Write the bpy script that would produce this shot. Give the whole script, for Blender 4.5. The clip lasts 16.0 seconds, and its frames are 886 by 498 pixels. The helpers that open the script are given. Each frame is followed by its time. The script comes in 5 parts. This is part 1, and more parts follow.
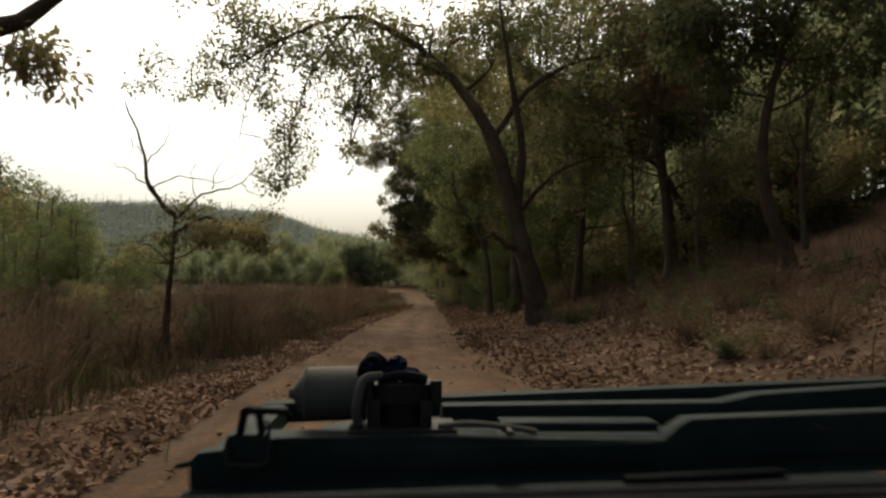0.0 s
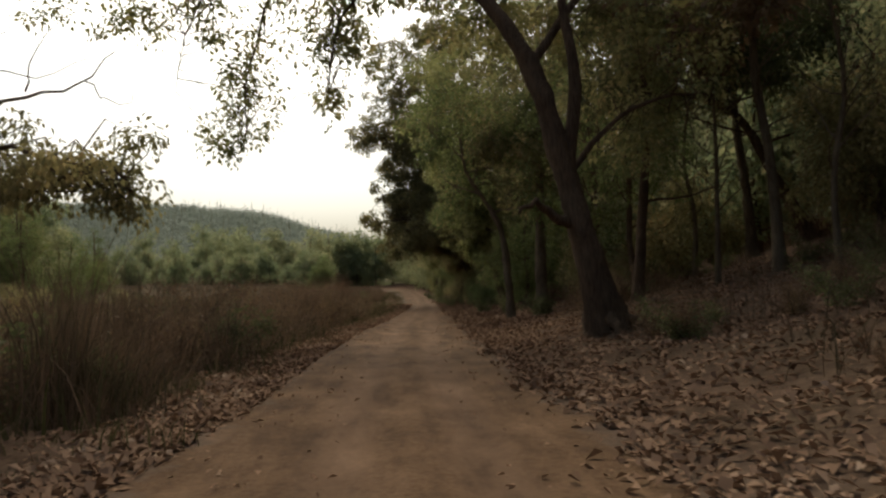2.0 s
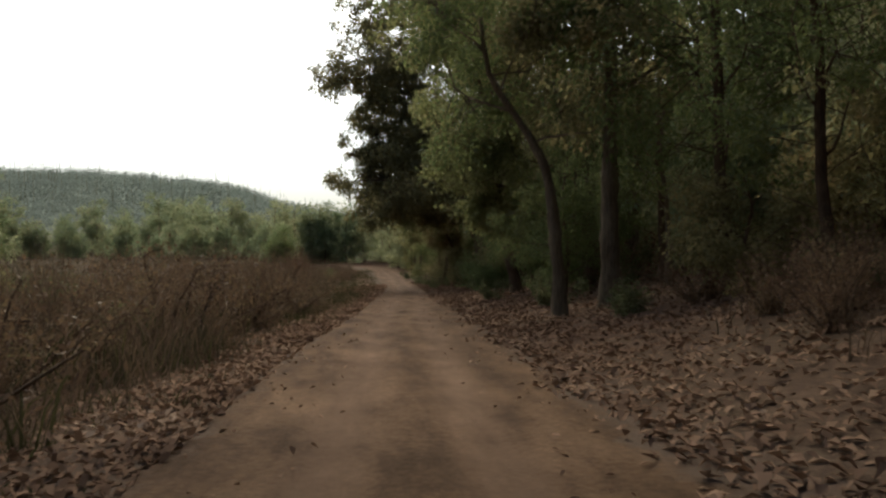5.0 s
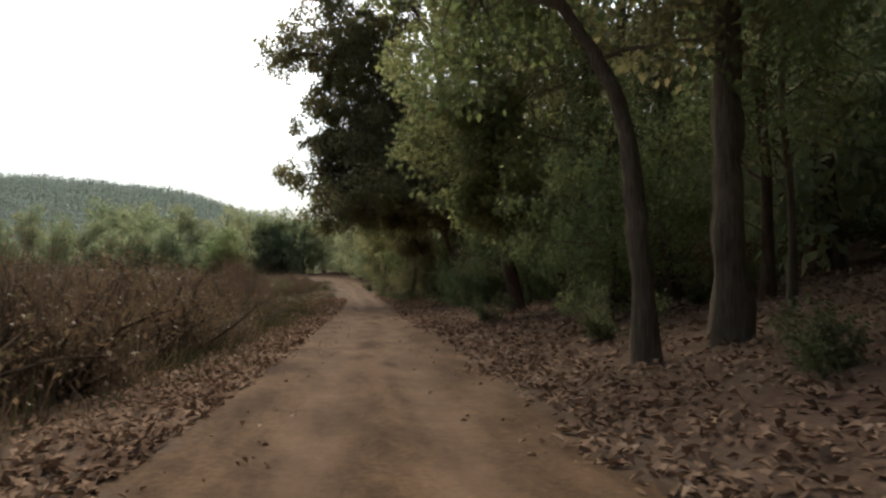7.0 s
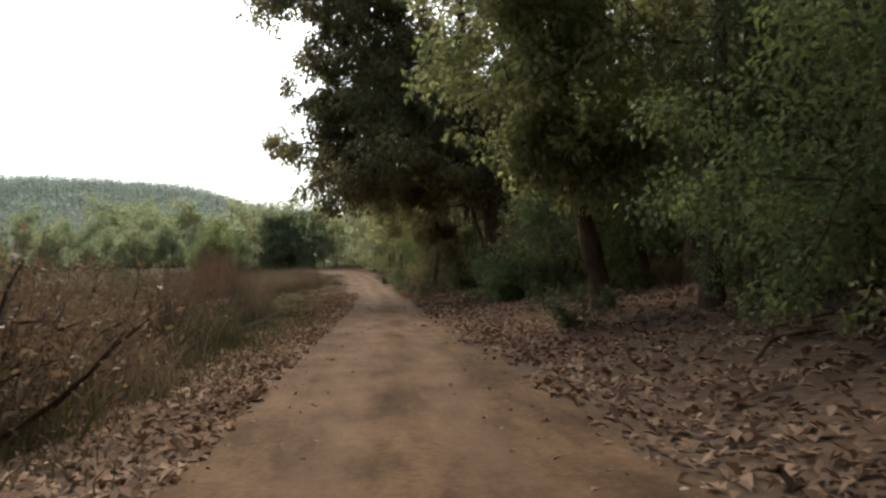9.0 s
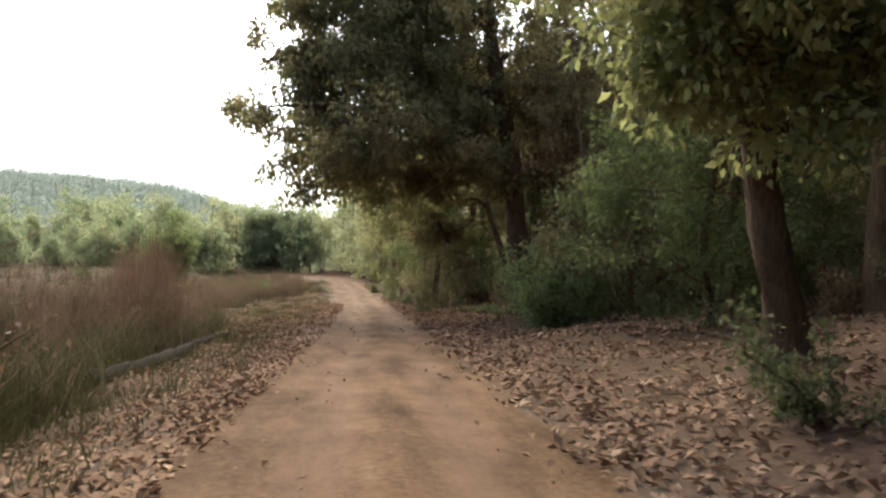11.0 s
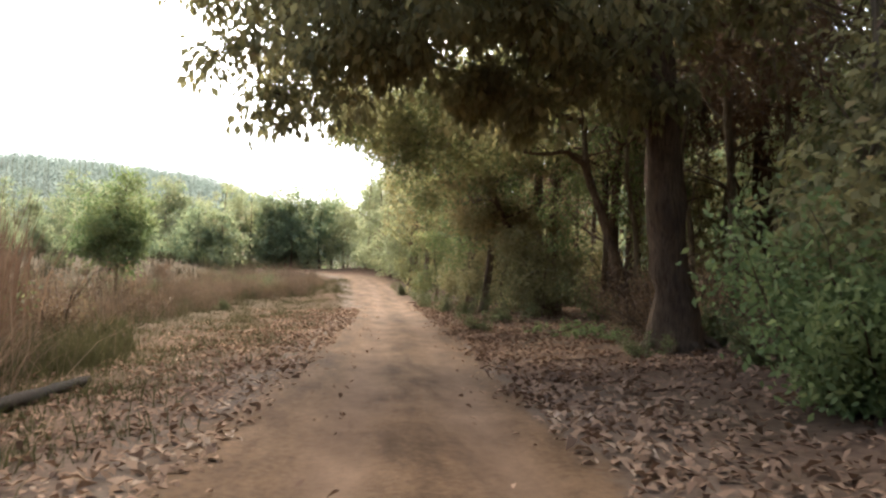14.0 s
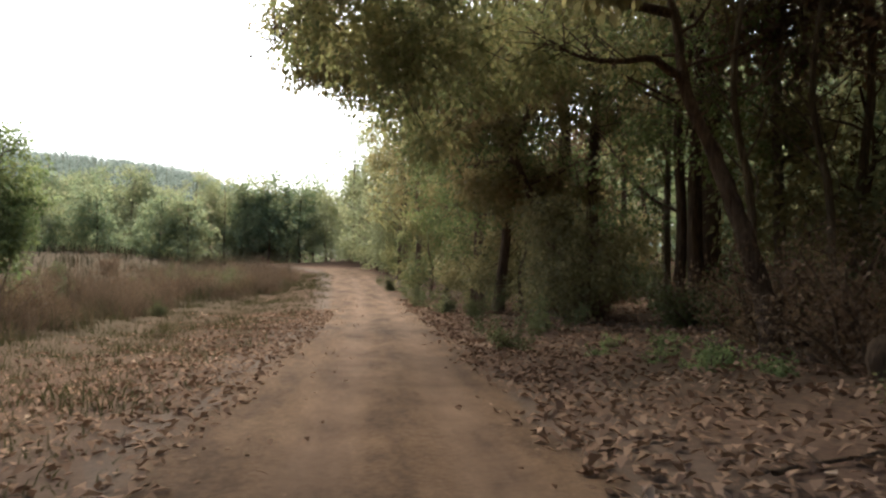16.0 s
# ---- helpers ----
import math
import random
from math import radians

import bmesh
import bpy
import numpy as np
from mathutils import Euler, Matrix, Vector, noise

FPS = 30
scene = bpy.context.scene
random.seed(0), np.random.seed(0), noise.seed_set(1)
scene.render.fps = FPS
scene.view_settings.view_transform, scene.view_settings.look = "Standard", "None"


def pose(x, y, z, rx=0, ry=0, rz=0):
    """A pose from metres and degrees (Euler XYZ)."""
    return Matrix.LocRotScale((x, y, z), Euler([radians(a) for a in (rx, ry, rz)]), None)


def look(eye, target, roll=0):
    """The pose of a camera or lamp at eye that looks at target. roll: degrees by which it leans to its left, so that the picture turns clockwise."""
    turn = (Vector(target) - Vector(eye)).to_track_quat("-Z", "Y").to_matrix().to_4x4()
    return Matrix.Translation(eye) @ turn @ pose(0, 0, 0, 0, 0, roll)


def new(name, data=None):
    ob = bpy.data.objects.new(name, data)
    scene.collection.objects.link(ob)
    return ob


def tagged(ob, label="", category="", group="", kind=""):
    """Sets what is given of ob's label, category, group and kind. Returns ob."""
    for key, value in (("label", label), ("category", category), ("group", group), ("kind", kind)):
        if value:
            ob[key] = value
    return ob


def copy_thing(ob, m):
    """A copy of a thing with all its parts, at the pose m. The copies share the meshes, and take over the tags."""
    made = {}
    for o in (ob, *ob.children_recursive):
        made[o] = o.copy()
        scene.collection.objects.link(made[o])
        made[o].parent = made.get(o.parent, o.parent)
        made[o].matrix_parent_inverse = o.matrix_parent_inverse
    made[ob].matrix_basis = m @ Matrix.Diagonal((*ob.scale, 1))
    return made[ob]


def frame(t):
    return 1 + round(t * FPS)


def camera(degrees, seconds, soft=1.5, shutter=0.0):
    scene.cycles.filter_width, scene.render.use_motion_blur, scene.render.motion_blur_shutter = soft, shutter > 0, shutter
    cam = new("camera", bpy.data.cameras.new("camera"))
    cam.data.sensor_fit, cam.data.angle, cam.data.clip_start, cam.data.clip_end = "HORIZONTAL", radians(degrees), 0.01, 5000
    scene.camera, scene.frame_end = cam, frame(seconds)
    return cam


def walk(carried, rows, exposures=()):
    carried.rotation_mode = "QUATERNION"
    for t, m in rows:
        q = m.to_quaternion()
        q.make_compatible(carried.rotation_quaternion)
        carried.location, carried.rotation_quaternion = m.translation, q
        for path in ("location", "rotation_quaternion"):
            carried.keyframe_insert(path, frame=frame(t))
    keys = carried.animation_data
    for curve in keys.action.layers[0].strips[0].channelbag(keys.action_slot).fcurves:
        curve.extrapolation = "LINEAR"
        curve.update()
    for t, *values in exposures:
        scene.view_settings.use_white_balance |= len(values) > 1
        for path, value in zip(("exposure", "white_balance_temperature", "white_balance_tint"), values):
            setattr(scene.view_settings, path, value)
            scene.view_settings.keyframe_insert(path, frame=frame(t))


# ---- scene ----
# camera
cam = camera(56.2, 16.0, soft=2.35, shutter=0.18)
PATH = [
    (0.0, pose(0.000, 0.000, 1.650, 93.08, 0.00, -3.44)),
    (0.5, pose(0.000, 2.645, 1.650, 92.38, -0.50, -3.94)),
    (1.0, pose(0.000, 5.527, 1.650, 93.18, -0.60, -3.94)),
    (1.5, pose(0.000, 8.007, 1.650, 92.38, 0.00, -3.94)),
    (2.0, pose(0.000, 10.936, 1.650, 92.98, 0.90, -3.74)),
    (2.5, pose(0.000, 13.676, 1.650, 91.18, 0.80, -3.44)),
    (3.0, pose(0.000, 16.605, 1.650, 91.48, 1.80, -4.24)),
    (3.5, pose(0.000, 19.344, 1.650, 91.28, 0.50, -3.04)),
    (4.0, pose(0.000, 22.368, 1.650, 91.58, 0.10, -3.94)),
    (6.5, pose(0.366, 36.363, 1.650, 91.47, 0.00, -7.65)),
    (7.0, pose(0.522, 39.329, 1.650, 92.37, -0.30, -8.35)),
    (7.5, pose(0.668, 42.115, 1.650, 92.27, -0.40, -8.45)),
    (8.0, pose(0.821, 45.027, 1.650, 92.37, 0.60, -8.35)),
    (8.5, pose(0.950, 47.490, 1.650, 91.67, 1.00, -8.25)),
    (9.0, pose(1.102, 50.402, 1.650, 91.67, 1.70, -7.35)),
    (9.5, pose(1.245, 53.134, 1.650, 92.57, -0.40, -7.45)),
    (12.0, pose(2.039, 67.112, 1.650, 91.62, 0.00, -8.32)),
    (12.5, pose(2.195, 69.667, 1.650, 90.32, 0.70, -7.22)),
    (13.0, pose(2.382, 72.719, 1.650, 91.42, 0.20, -6.92)),
    (13.5, pose(2.554, 75.535, 1.650, 91.92, -1.00, -6.82)),
    (14.0, pose(2.741, 78.587, 1.650, 92.42, -1.80, -6.12)),
    (14.5, pose(2.909, 81.331, 1.650, 92.62, -1.60, -6.32)),
    (15.0, pose(3.084, 84.194, 1.650, 92.32, -1.70, -6.52)),
    (15.5, pose(3.247, 86.867, 1.650, 91.72, -0.50, -6.52)),
    (16.0, pose(3.407, 89.470, 1.650, 91.92, -0.80, -6.92)),
]
walk(cam, PATH, [(0.0, 0.25, 6700, -2), (2.0, 0.3, 6600, -2), (4.0, 0.38, 6200, -3), (7.0, 0.85, 5900, -3), (9.5, 1.35, 5900, -3), (12.0, 2.4, 5900, -1), (13.5, 2.48, 5900, -1), (15.0, 2.05, 5900, -1), (16.0, 1.75, 5850, -2)])

# ---- world and light ----
world = bpy.data.worlds.new("dusk_sky")
scene.world = world
world.use_nodes = True
wn = world.node_tree
sky = wn.nodes.new("ShaderNodeTexSky")
sky.sky_type = "NISHITA"
sky.sun_disc = False
sky.sun_elevation = radians(50)
sky.sun_rotation = radians(-8)
sky.dust_density = 8.0
sky.air_density = 0.5
sky.ozone_density = 1.0
wn.nodes["Background"].inputs["Strength"].default_value = 0.15
wn.links.new(sky.outputs["Color"], wn.nodes["Background"].inputs["Color"])

sun_data = bpy.data.lights.new("sun", "SUN")
sun_data.energy = 0.25
sun_data.angle = radians(40)
sun_data.color = (1.0, 0.86, 0.66)
sun = new("sun", sun_data)
sun.matrix_world = look((-9, 63.7, 76.6), (0, 0, 0))


# ---- materials ----
def ramp(nt, fac, stops):
    node = nt.nodes.new("ShaderNodeValToRGB")
    els = node.color_ramp.elements
    while len(els) < len(stops):
        els.new(0.5)
    for e, (p, c) in zip(els, stops):
        e.position, e.color = p, (*c, 1)
    nt.links.new(fac, node.inputs["Fac"])
    return node.outputs["Color"]


def noise_node(nt, scale, detail=6.0, rough=0.6, vec=None):
    node = nt.nodes.new("ShaderNodeTexNoise")
    node.inputs["Scale"].default_value = scale
    node.inputs["Detail"].default_value = detail
    node.inputs["Roughness"].default_value = rough
    if vec is not None:
        nt.links.new(vec, node.inputs["Vector"])
    return node.outputs["Fac"]


def mix(nt, fac, a, b, blend="MIX"):
    node = nt.nodes.new("ShaderNodeMix")
    node.data_type, node.blend_type = "RGBA", blend
    for sock, v in ((node.inputs[0], fac), (node.inputs[6], a), (node.inputs[7], b)):
        if isinstance(v, (int, float)):
            sock.default_value = v
        elif isinstance(v, tuple):
            sock.default_value = (*v, 1)
        else:
            nt.links.new(v, sock)
    return node.outputs[2]


def material(name, rough=0.8, metal=0.0):
    m = bpy.data.materials.new(name)
    m.use_nodes = True
    nt = m.node_tree
    b = nt.nodes["Principled BSDF"]
    b.inputs["Roughness"].default_value = rough
    b.inputs["Metallic"].default_value = metal
    b.inputs["Specular IOR Level"].default_value = 0.25
    return m, nt, b


def bump(nt, b, height, strength, distance):
    node = nt.nodes.new("ShaderNodeBump")
    node.inputs["Strength"].default_value = strength
    node.inputs["Distance"].default_value = distance
    nt.links.new(height, node.inputs["Height"])
    nt.links.new(node.outputs["Normal"], b.inputs["Normal"])


def place_coords(nt):
    return nt.nodes.new("ShaderNodeNewGeometry").outputs["Position"]


def leaf_material(name, stops, through_light=0.35, rough=0.6, spread=0.0):
    """Leaf colours picked leaf by leaf, shifted a little from plant to plant, with light coming through the blade."""
    m, nt, b = material(name, rough)
    geo = nt.nodes.new("ShaderNodeNewGeometry")
    info = nt.nodes.new("ShaderNodeObjectInfo")
    patch = noise_node(nt, 0.5, 3, 0.6, geo.outputs["Position"])
    mth = nt.nodes.new("ShaderNodeMath")
    mth.operation = "MULTIPLY_ADD"
    nt.links.new(patch, mth.inputs[0])
    mth.inputs[1].default_value = 1.3
    mth.inputs[2].default_value = -0.32
    add = nt.nodes.new("ShaderNodeMath")
    add.operation = "MULTIPLY_ADD"
    nt.links.new(geo.outputs["Random Per Island"], add.inputs[0])
    add.inputs[1].default_value = 0.34
    nt.links.new(mth.outputs[0], add.inputs[2])
    add2 = nt.nodes.new("ShaderNodeMath")
    add2.operation = "MULTIPLY_ADD"
    nt.links.new(info.outputs["Random"], add2.inputs[0])
    add2.inputs[1].default_value = spread
    nt.links.new(add.outputs[0], add2.inputs[2])
    col = ramp(nt, add2.outputs[0], stops)
    nt.links.new(col, b.inputs["Base Color"])
    b.inputs["Specular IOR Level"].default_value = 0.1 if rough < 0.65 else 0.0
    tr = nt.nodes.new("ShaderNodeBsdfTranslucent")
    nt.links.new(col, tr.inputs["Color"])
    mx = nt.nodes.new("ShaderNodeMixShader")
    mx.inputs[0].default_value = through_light
    nt.links.new(b.outputs[0], mx.inputs[1])
    nt.links.new(tr.outputs[0], mx.inputs[2])
    nt.links.new(mx.outputs[0], nt.nodes["Material Output"].inputs["Surface"])
    return m


LEAF_OLIVE = leaf_material("olive_leaf", [(0.0, (0.084, 0.096, 0.043)), (0.45, (0.175, 0.180, 0.073)), (0.8, (0.305, 0.266, 0.107)), (1.0, (0.415, 0.282, 0.137))], 0.58, spread=0.15)
LEAF_DARK = leaf_material("dark_leaf", [(0.0, (0.097, 0.092, 0.044)), (0.5, (0.192, 0.168, 0.074)), (0.8, (0.305, 0.250, 0.107)), (1.0, (0.360, 0.230, 0.115))], 0.58, spread=0.15)
LEAF_GREEN = leaf_material("green_leaf", [(0.0, (0.062, 0.080, 0.030)), (0.5, (0.120, 0.141, 0.051)), (0.85, (0.200, 0.207, 0.071)), (1.0, (0.285, 0.235, 0.103))], 0.55, spread=0.15)
LEAF_BUSH = leaf_material("bright_green_leaf", [(0.0, (0.086, 0.116, 0.045)), (0.5, (0.165, 0.198, 0.075)), (0.85, (0.259, 0.274, 0.106)), (1.0, (0.352, 0.294, 0.119))], 0.55, spread=0.1)
LEAF_LIME = leaf_material("yellow_green_leaf", [(0.0, (0.098, 0.112, 0.043)), (0.45, (0.199, 0.207, 0.079)), (0.8, (0.320, 0.299, 0.115)), (1.0, (0.403, 0.308, 0.147))], 0.58, spread=0.1)
LEAF_YELLOW = leaf_material("yellowing_leaf", [(0.0, (0.108, 0.105, 0.042)), (0.4, (0.194, 0.167, 0.068)), (0.75, (0.302, 0.228, 0.100)), (1.0, (0.270, 0.150, 0.083))], 0.58, spread=0.1)
LEAF_UNDER = leaf_material("undergrowth_leaf", [(0.0, (0.056, 0.062, 0.028)), (0.5, (0.102, 0.108, 0.045)), (0.85, (0.155, 0.142, 0.062)), (1.0, (0.215, 0.160, 0.086))], 0.5, spread=0.15)
LEAF_BROWN = leaf_material("withered_leaf", [(0.0, (0.076, 0.046, 0.027)), (0.5, (0.146, 0.088, 0.051)), (0.8, (0.197, 0.129, 0.067)), (1.0, (0.151, 0.141, 0.061))], 0.35, spread=0.2)
LITTER = leaf_material("fallen_leaf", [(0.0, (0.058, 0.035, 0.023)), (0.35, (0.131, 0.080, 0.052)), (0.7, (0.242, 0.154, 0.100)), (1.0, (0.398, 0.309, 0.227))], 0.1, 0.7)
GRASS_DRY = leaf_material("dry_grass", [(0.0, (0.036, 0.034, 0.017)), (0.28, (0.068, 0.055, 0.031)), (0.48, (0.115, 0.079, 0.049)), (0.72, (0.185, 0.120, 0.079)), (1.0, (0.24, 0.185, 0.115))], 0.25, 0.75)
GRASS_RUSSET = leaf_material("russet_reed", [(0.0, (0.064, 0.037, 0.023)), (0.5, (0.128, 0.074, 0.045)), (1.0, (0.204, 0.131, 0.083))], 0.35, 0.75)
GRASS_MEADOW = leaf_material("meadow_grass", [(0.0, (0.03, 0.032, 0.013)), (0.5, (0.055, 0.048, 0.023)), (1.0, (0.085, 0.064, 0.034))], 0.1, 0.85)
GRASS_OLIVE = leaf_material("short_grass", [(0.0, (0.030, 0.032, 0.012)), (0.5, (0.065, 0.059, 0.025)), (1.0, (0.124, 0.092, 0.048))], 0.3, 0.7)
# Far greens lightened and greyed, standing in for haze over distance.
LEAF_FAR = leaf_material("hazed_far_foliage", [(0.0, (0.119, 0.148, 0.082)), (0.5, (0.208, 0.240, 0.123)), (0.8, (0.320, 0.309, 0.153)), (1.0, (0.388, 0.298, 0.192))], 0.6, spread=0.15)
# Yellow-olive leaf, its tone lightened further to carry distance haze.
LEAF_END = leaf_material("hazed_olive_leaf", [(0.0, (0.155, 0.167, 0.086)), (0.5, (0.268, 0.274, 0.140)), (0.8, (0.387, 0.359, 0.177)), (1.0, (0.448, 0.351, 0.208))], 0.6, spread=0.12)
# Haze over the far hill is put into this paled grey-green.
LEAF_HILL = leaf_material("hazed_hill_foliage", [(0.0, (0.19, 0.215, 0.18)), (0.5, (0.215, 0.238, 0.197)), (1.0, (0.235, 0.25, 0.205))], 0.6, 0.9)


def bark_material(name, dark, light):
    m, nt, b = material(name, 0.9)
    b.inputs["Specular IOR Level"].default_value = 0.06
    tc = nt.nodes.new("ShaderNodeTexCoord")
    mp = nt.nodes.new("ShaderNodeMapping")
    mp.inputs["Scale"].default_value = (9, 9, 0.9)
    nt.links.new(tc.outputs["Object"], mp.inputs["Vector"])
    grain = noise_node(nt, 2.4, 8, 0.7, mp.outputs["Vector"])
    blot = noise_node(nt, 0.9, 4, 0.6, tc.outputs["Object"])
    c1 = ramp(nt, grain, [(0.3, dark), (0.7, light)])
    c2 = ramp(nt, blot, [(0.4, (0.7, 0.68, 0.66)), (0.7, (1.25, 1.25, 1.2))])
    nt.links.new(mix(nt, 0.8, c1, c2, "MULTIPLY"), b.inputs["Base Color"])
    bump(nt, b, grain, 1.0, 0.09)
    return m


BARK = bark_material("brown_bark", (0.052, 0.035, 0.022), (0.168, 0.111, 0.069))
BARK_LOG = bark_material("weathered_bark", (0.016, 0.011, 0.008), (0.055, 0.037, 0.025))
BARK_PALE = bark_material("grey_bark", (0.078, 0.059, 0.037), (0.225, 0.170, 0.110))


def soil_material():
    m, nt, b = material("leaf_strewn_soil", 1.0)
    b.inputs["Specular IOR Level"].default_value = 0.0
    pos = place_coords(nt)
    big = noise_node(nt, 0.12, 5, 0.6, pos)
    fine = noise_node(nt, 6.0, 8, 0.75, pos)
    c1 = ramp(nt, fine, [(0.3, (0.051, 0.035, 0.026)), (0.5, (0.096, 0.064, 0.046)), (0.72, (0.150, 0.102, 0.073))])
    c2 = ramp(nt, big, [(0.35, (0.8, 0.85, 0.75)), (0.65, (1.15, 1.05, 1.0))])
    c3 = ramp(nt, fine, [(0.3, (0.074, 0.050, 0.036)), (0.7, (0.144, 0.099, 0.071))])
    at = nt.nodes.new("ShaderNodeAttribute")
    at.attribute_name = "bare"
    patch = noise_node(nt, 1.8, 5, 0.7, pos)
    sm = nt.nodes.new("ShaderNodeMath")
    sm.operation = "ADD"
    nt.links.new(at.outputs["Fac"], sm.inputs[0])
    nt.links.new(patch, sm.inputs[1])
    worn = ramp(nt, sm.outputs[0], [(0.62, (0, 0, 0)), (0.95, (1, 1, 1))])
    wd = nt.nodes.new("ShaderNodeAttribute")
    wd.attribute_name = "wooded"
    under = ramp(nt, patch, [(0.3, (0.060, 0.047, 0.031)), (0.7, (0.110, 0.083, 0.056))])
    plain = mix(nt, wd.outputs["Fac"], mix(nt, 0.8, c1, c2, "MULTIPLY"), under)
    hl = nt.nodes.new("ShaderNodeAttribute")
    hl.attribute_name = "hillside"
    # Hill ground paled to match the leaves, distance haze painted into it.
    hazed_ground = ramp(nt, patch, [(0.3, (0.150, 0.160, 0.125)), (0.7, (0.190, 0.196, 0.155))])
    plain = mix(nt, hl.outputs["Fac"], plain, hazed_ground)
    nt.links.new(mix(nt, worn, plain, c3), b.inputs["Base Color"])
    bump(nt, b, fine, 0.8, 0.05)
    return m


def track_material():
    m, nt, b = material("packed_red_earth", 0.92)
    b.inputs["Specular IOR Level"].default_value = 0.05
    pos = place_coords(nt)
    mp = nt.nodes.new("ShaderNodeMapping")
    mp.inputs["Scale"].default_value = (1.0, 0.22, 1.0)
    nt.links.new(pos, mp.inputs["Vector"])
    streak = noise_node(nt, 1.6, 5, 0.6, mp.outputs["Vector"])
    fine = noise_node(nt, 14.0, 8, 0.75, pos)
    c1 = ramp(nt, streak, [(0.28, (0.055, 0.031, 0.016)), (0.5, (0.103, 0.060, 0.032)), (0.72, (0.162, 0.098, 0.055))])
    c2 = ramp(nt, fine, [(0.35, (0.58, 0.56, 0.54)), (0.65, (1.3, 1.3, 1.3))])
    patch = noise_node(nt, 0.55, 6, 0.65, pos)
    c4 = ramp(nt, patch, [(0.33, (0.7, 0.68, 0.66)), (0.5, (0.95, 0.95, 0.95)), (0.65, (1.15, 1.15, 1.15))])
    at = nt.nodes.new("ShaderNodeAttribute")
    at.attribute_name = "rut"
    sm = nt.nodes.new("ShaderNodeMath")
    sm.operation = "MULTIPLY"
    nt.links.new(at.outputs["Fac"], sm.inputs[0])
    nt.links.new(streak, sm.inputs[1])
    packed = mix(nt, sm.outputs[0], mix(nt, 0.8, c1, c2, "MULTIPLY"), (0.174, 0.108, 0.068))
    worn = mix(nt, 0.85, packed, c4, "MULTIPLY")
    ed = nt.nodes.new("ShaderNodeAttribute")
    ed.attribute_name = "edge"
    blend = noise_node(nt, 2.6, 6, 0.75, pos)
    es = nt.nodes.new("ShaderNodeMath")
    es.operation = "ADD"
    nt.links.new(ed.outputs["Fac"], es.inputs[0])
    nt.links.new(blend, es.inputs[1])
    loose = ramp(nt, es.outputs[0], [(0.75, (0, 0, 0)), (1.0, (1, 1, 1))])
    humus = ramp(nt, fine, [(0.3, (0.064, 0.042, 0.028)), (0.7, (0.125, 0.084, 0.057))])
    nt.links.new(mix(nt, loose, worn, humus), b.inputs["Base Color"])
    rough_h = mix(nt, 0.5, fine, streak)
    bump(nt, b, rough_h, 0.9, 0.05)
    return m


SOIL = soil_material()
TRACK = track_material()

# ---- mesh helpers ----


def quad_mesh(name, verts, quads, mat, smooth=False):
    verts, quads = np.asarray(verts, dtype=np.float32), np.asarray(quads, dtype=np.int32)
    me = bpy.data.meshes.new(name)
    n = len(quads)
    me.vertices.add(len(verts))
    me.vertices.foreach_set("co", verts.ravel())
    me.loops.add(n * 4)
    me.loops.foreach_set("vertex_index", quads.ravel())
    me.polygons.add(n)
    me.polygons.foreach_set("loop_start", np.arange(0, n * 4, 4, dtype=np.int32))
    if smooth:
        me.polygons.foreach_set("use_smooth", np.ones(n, dtype=bool))
    me.update(calc_edges=True)
    me.validate()
    me.materials.append(mat)
    return me


def part(name, data, parent, label="", kind=""):
    ob = new(name, data)
    ob.parent = parent
    return tagged(ob, label, kind=kind)


def unit(v):
    return v / (np.linalg.norm(v, axis=-1, keepdims=True) + 1e-9)


def leaf_quads(centres, size, rng, droop=0.3, width=0.5):
    """One kinked four-cornered blade at each centre."""
    n = len(centres)
    d = rng.normal(size=(n, 3))
    d[:, 2] -= droop
    d = unit(d)
    s = unit(np.cross(d, rng.normal(size=(n, 3))))
    up = np.cross(d, s)
    ln = size * rng.uniform(0.65, 1.35, size=(n, 1))
    w = ln * width * 0.5
    mid = centres + d * ln * 0.45
    v = np.stack([centres, mid + s * w + up * ln * 0.08, centres + d * ln, mid - s * w + up * ln * 0.08], axis=1).reshape(-1, 3)
    return v, np.arange(n * 4).reshape(-1, 4)


def clump_leaves(centres, counts, radius, height, size, rng, droop=0.3, width=0.55):
    """Tufts of leaves round the twig ends: each blade points out of its tuft and hangs, and lies like a shingle on the tuft's outside."""
    grow = rng.uniform(0.6, 1.5, size=(len(centres), 1))
    counts = np.maximum(3, counts * grow[:, 0] ** 1.5).astype(int)
    c, g = np.repeat(centres, counts, axis=0), np.repeat(grow, counts, axis=0)
    n = len(c)
    out = unit(rng.normal(size=(n, 3)))
    base = c + out * rng.random((n, 1)) ** 0.5 * g * np.array([radius, radius, height]) * 1.55
    d = unit(out * 0.75 + rng.normal(size=(n, 3)) * 0.45 + np.array([0, 0, -droop]))
    face = unit(out * 0.6 + rng.normal(size=(n, 3)) * 0.45 + np.array([0, 0, 0.7]))
    s = unit(np.cross(d, face))
    up = np.cross(s, d)
    ln = size * rng.uniform(0.6, 1.4, size=(n, 1))
    w = ln * width * 0.5
    mid = base + d * ln * 0.45
    v = np.stack([base, mid + s * w + up * ln * 0.1, base + d * ln - up * ln * 0.12, mid - s * w + up * ln * 0.1], axis=1).reshape(-1, 3)
    return v, np.arange(n * 4).reshape(-1, 4)


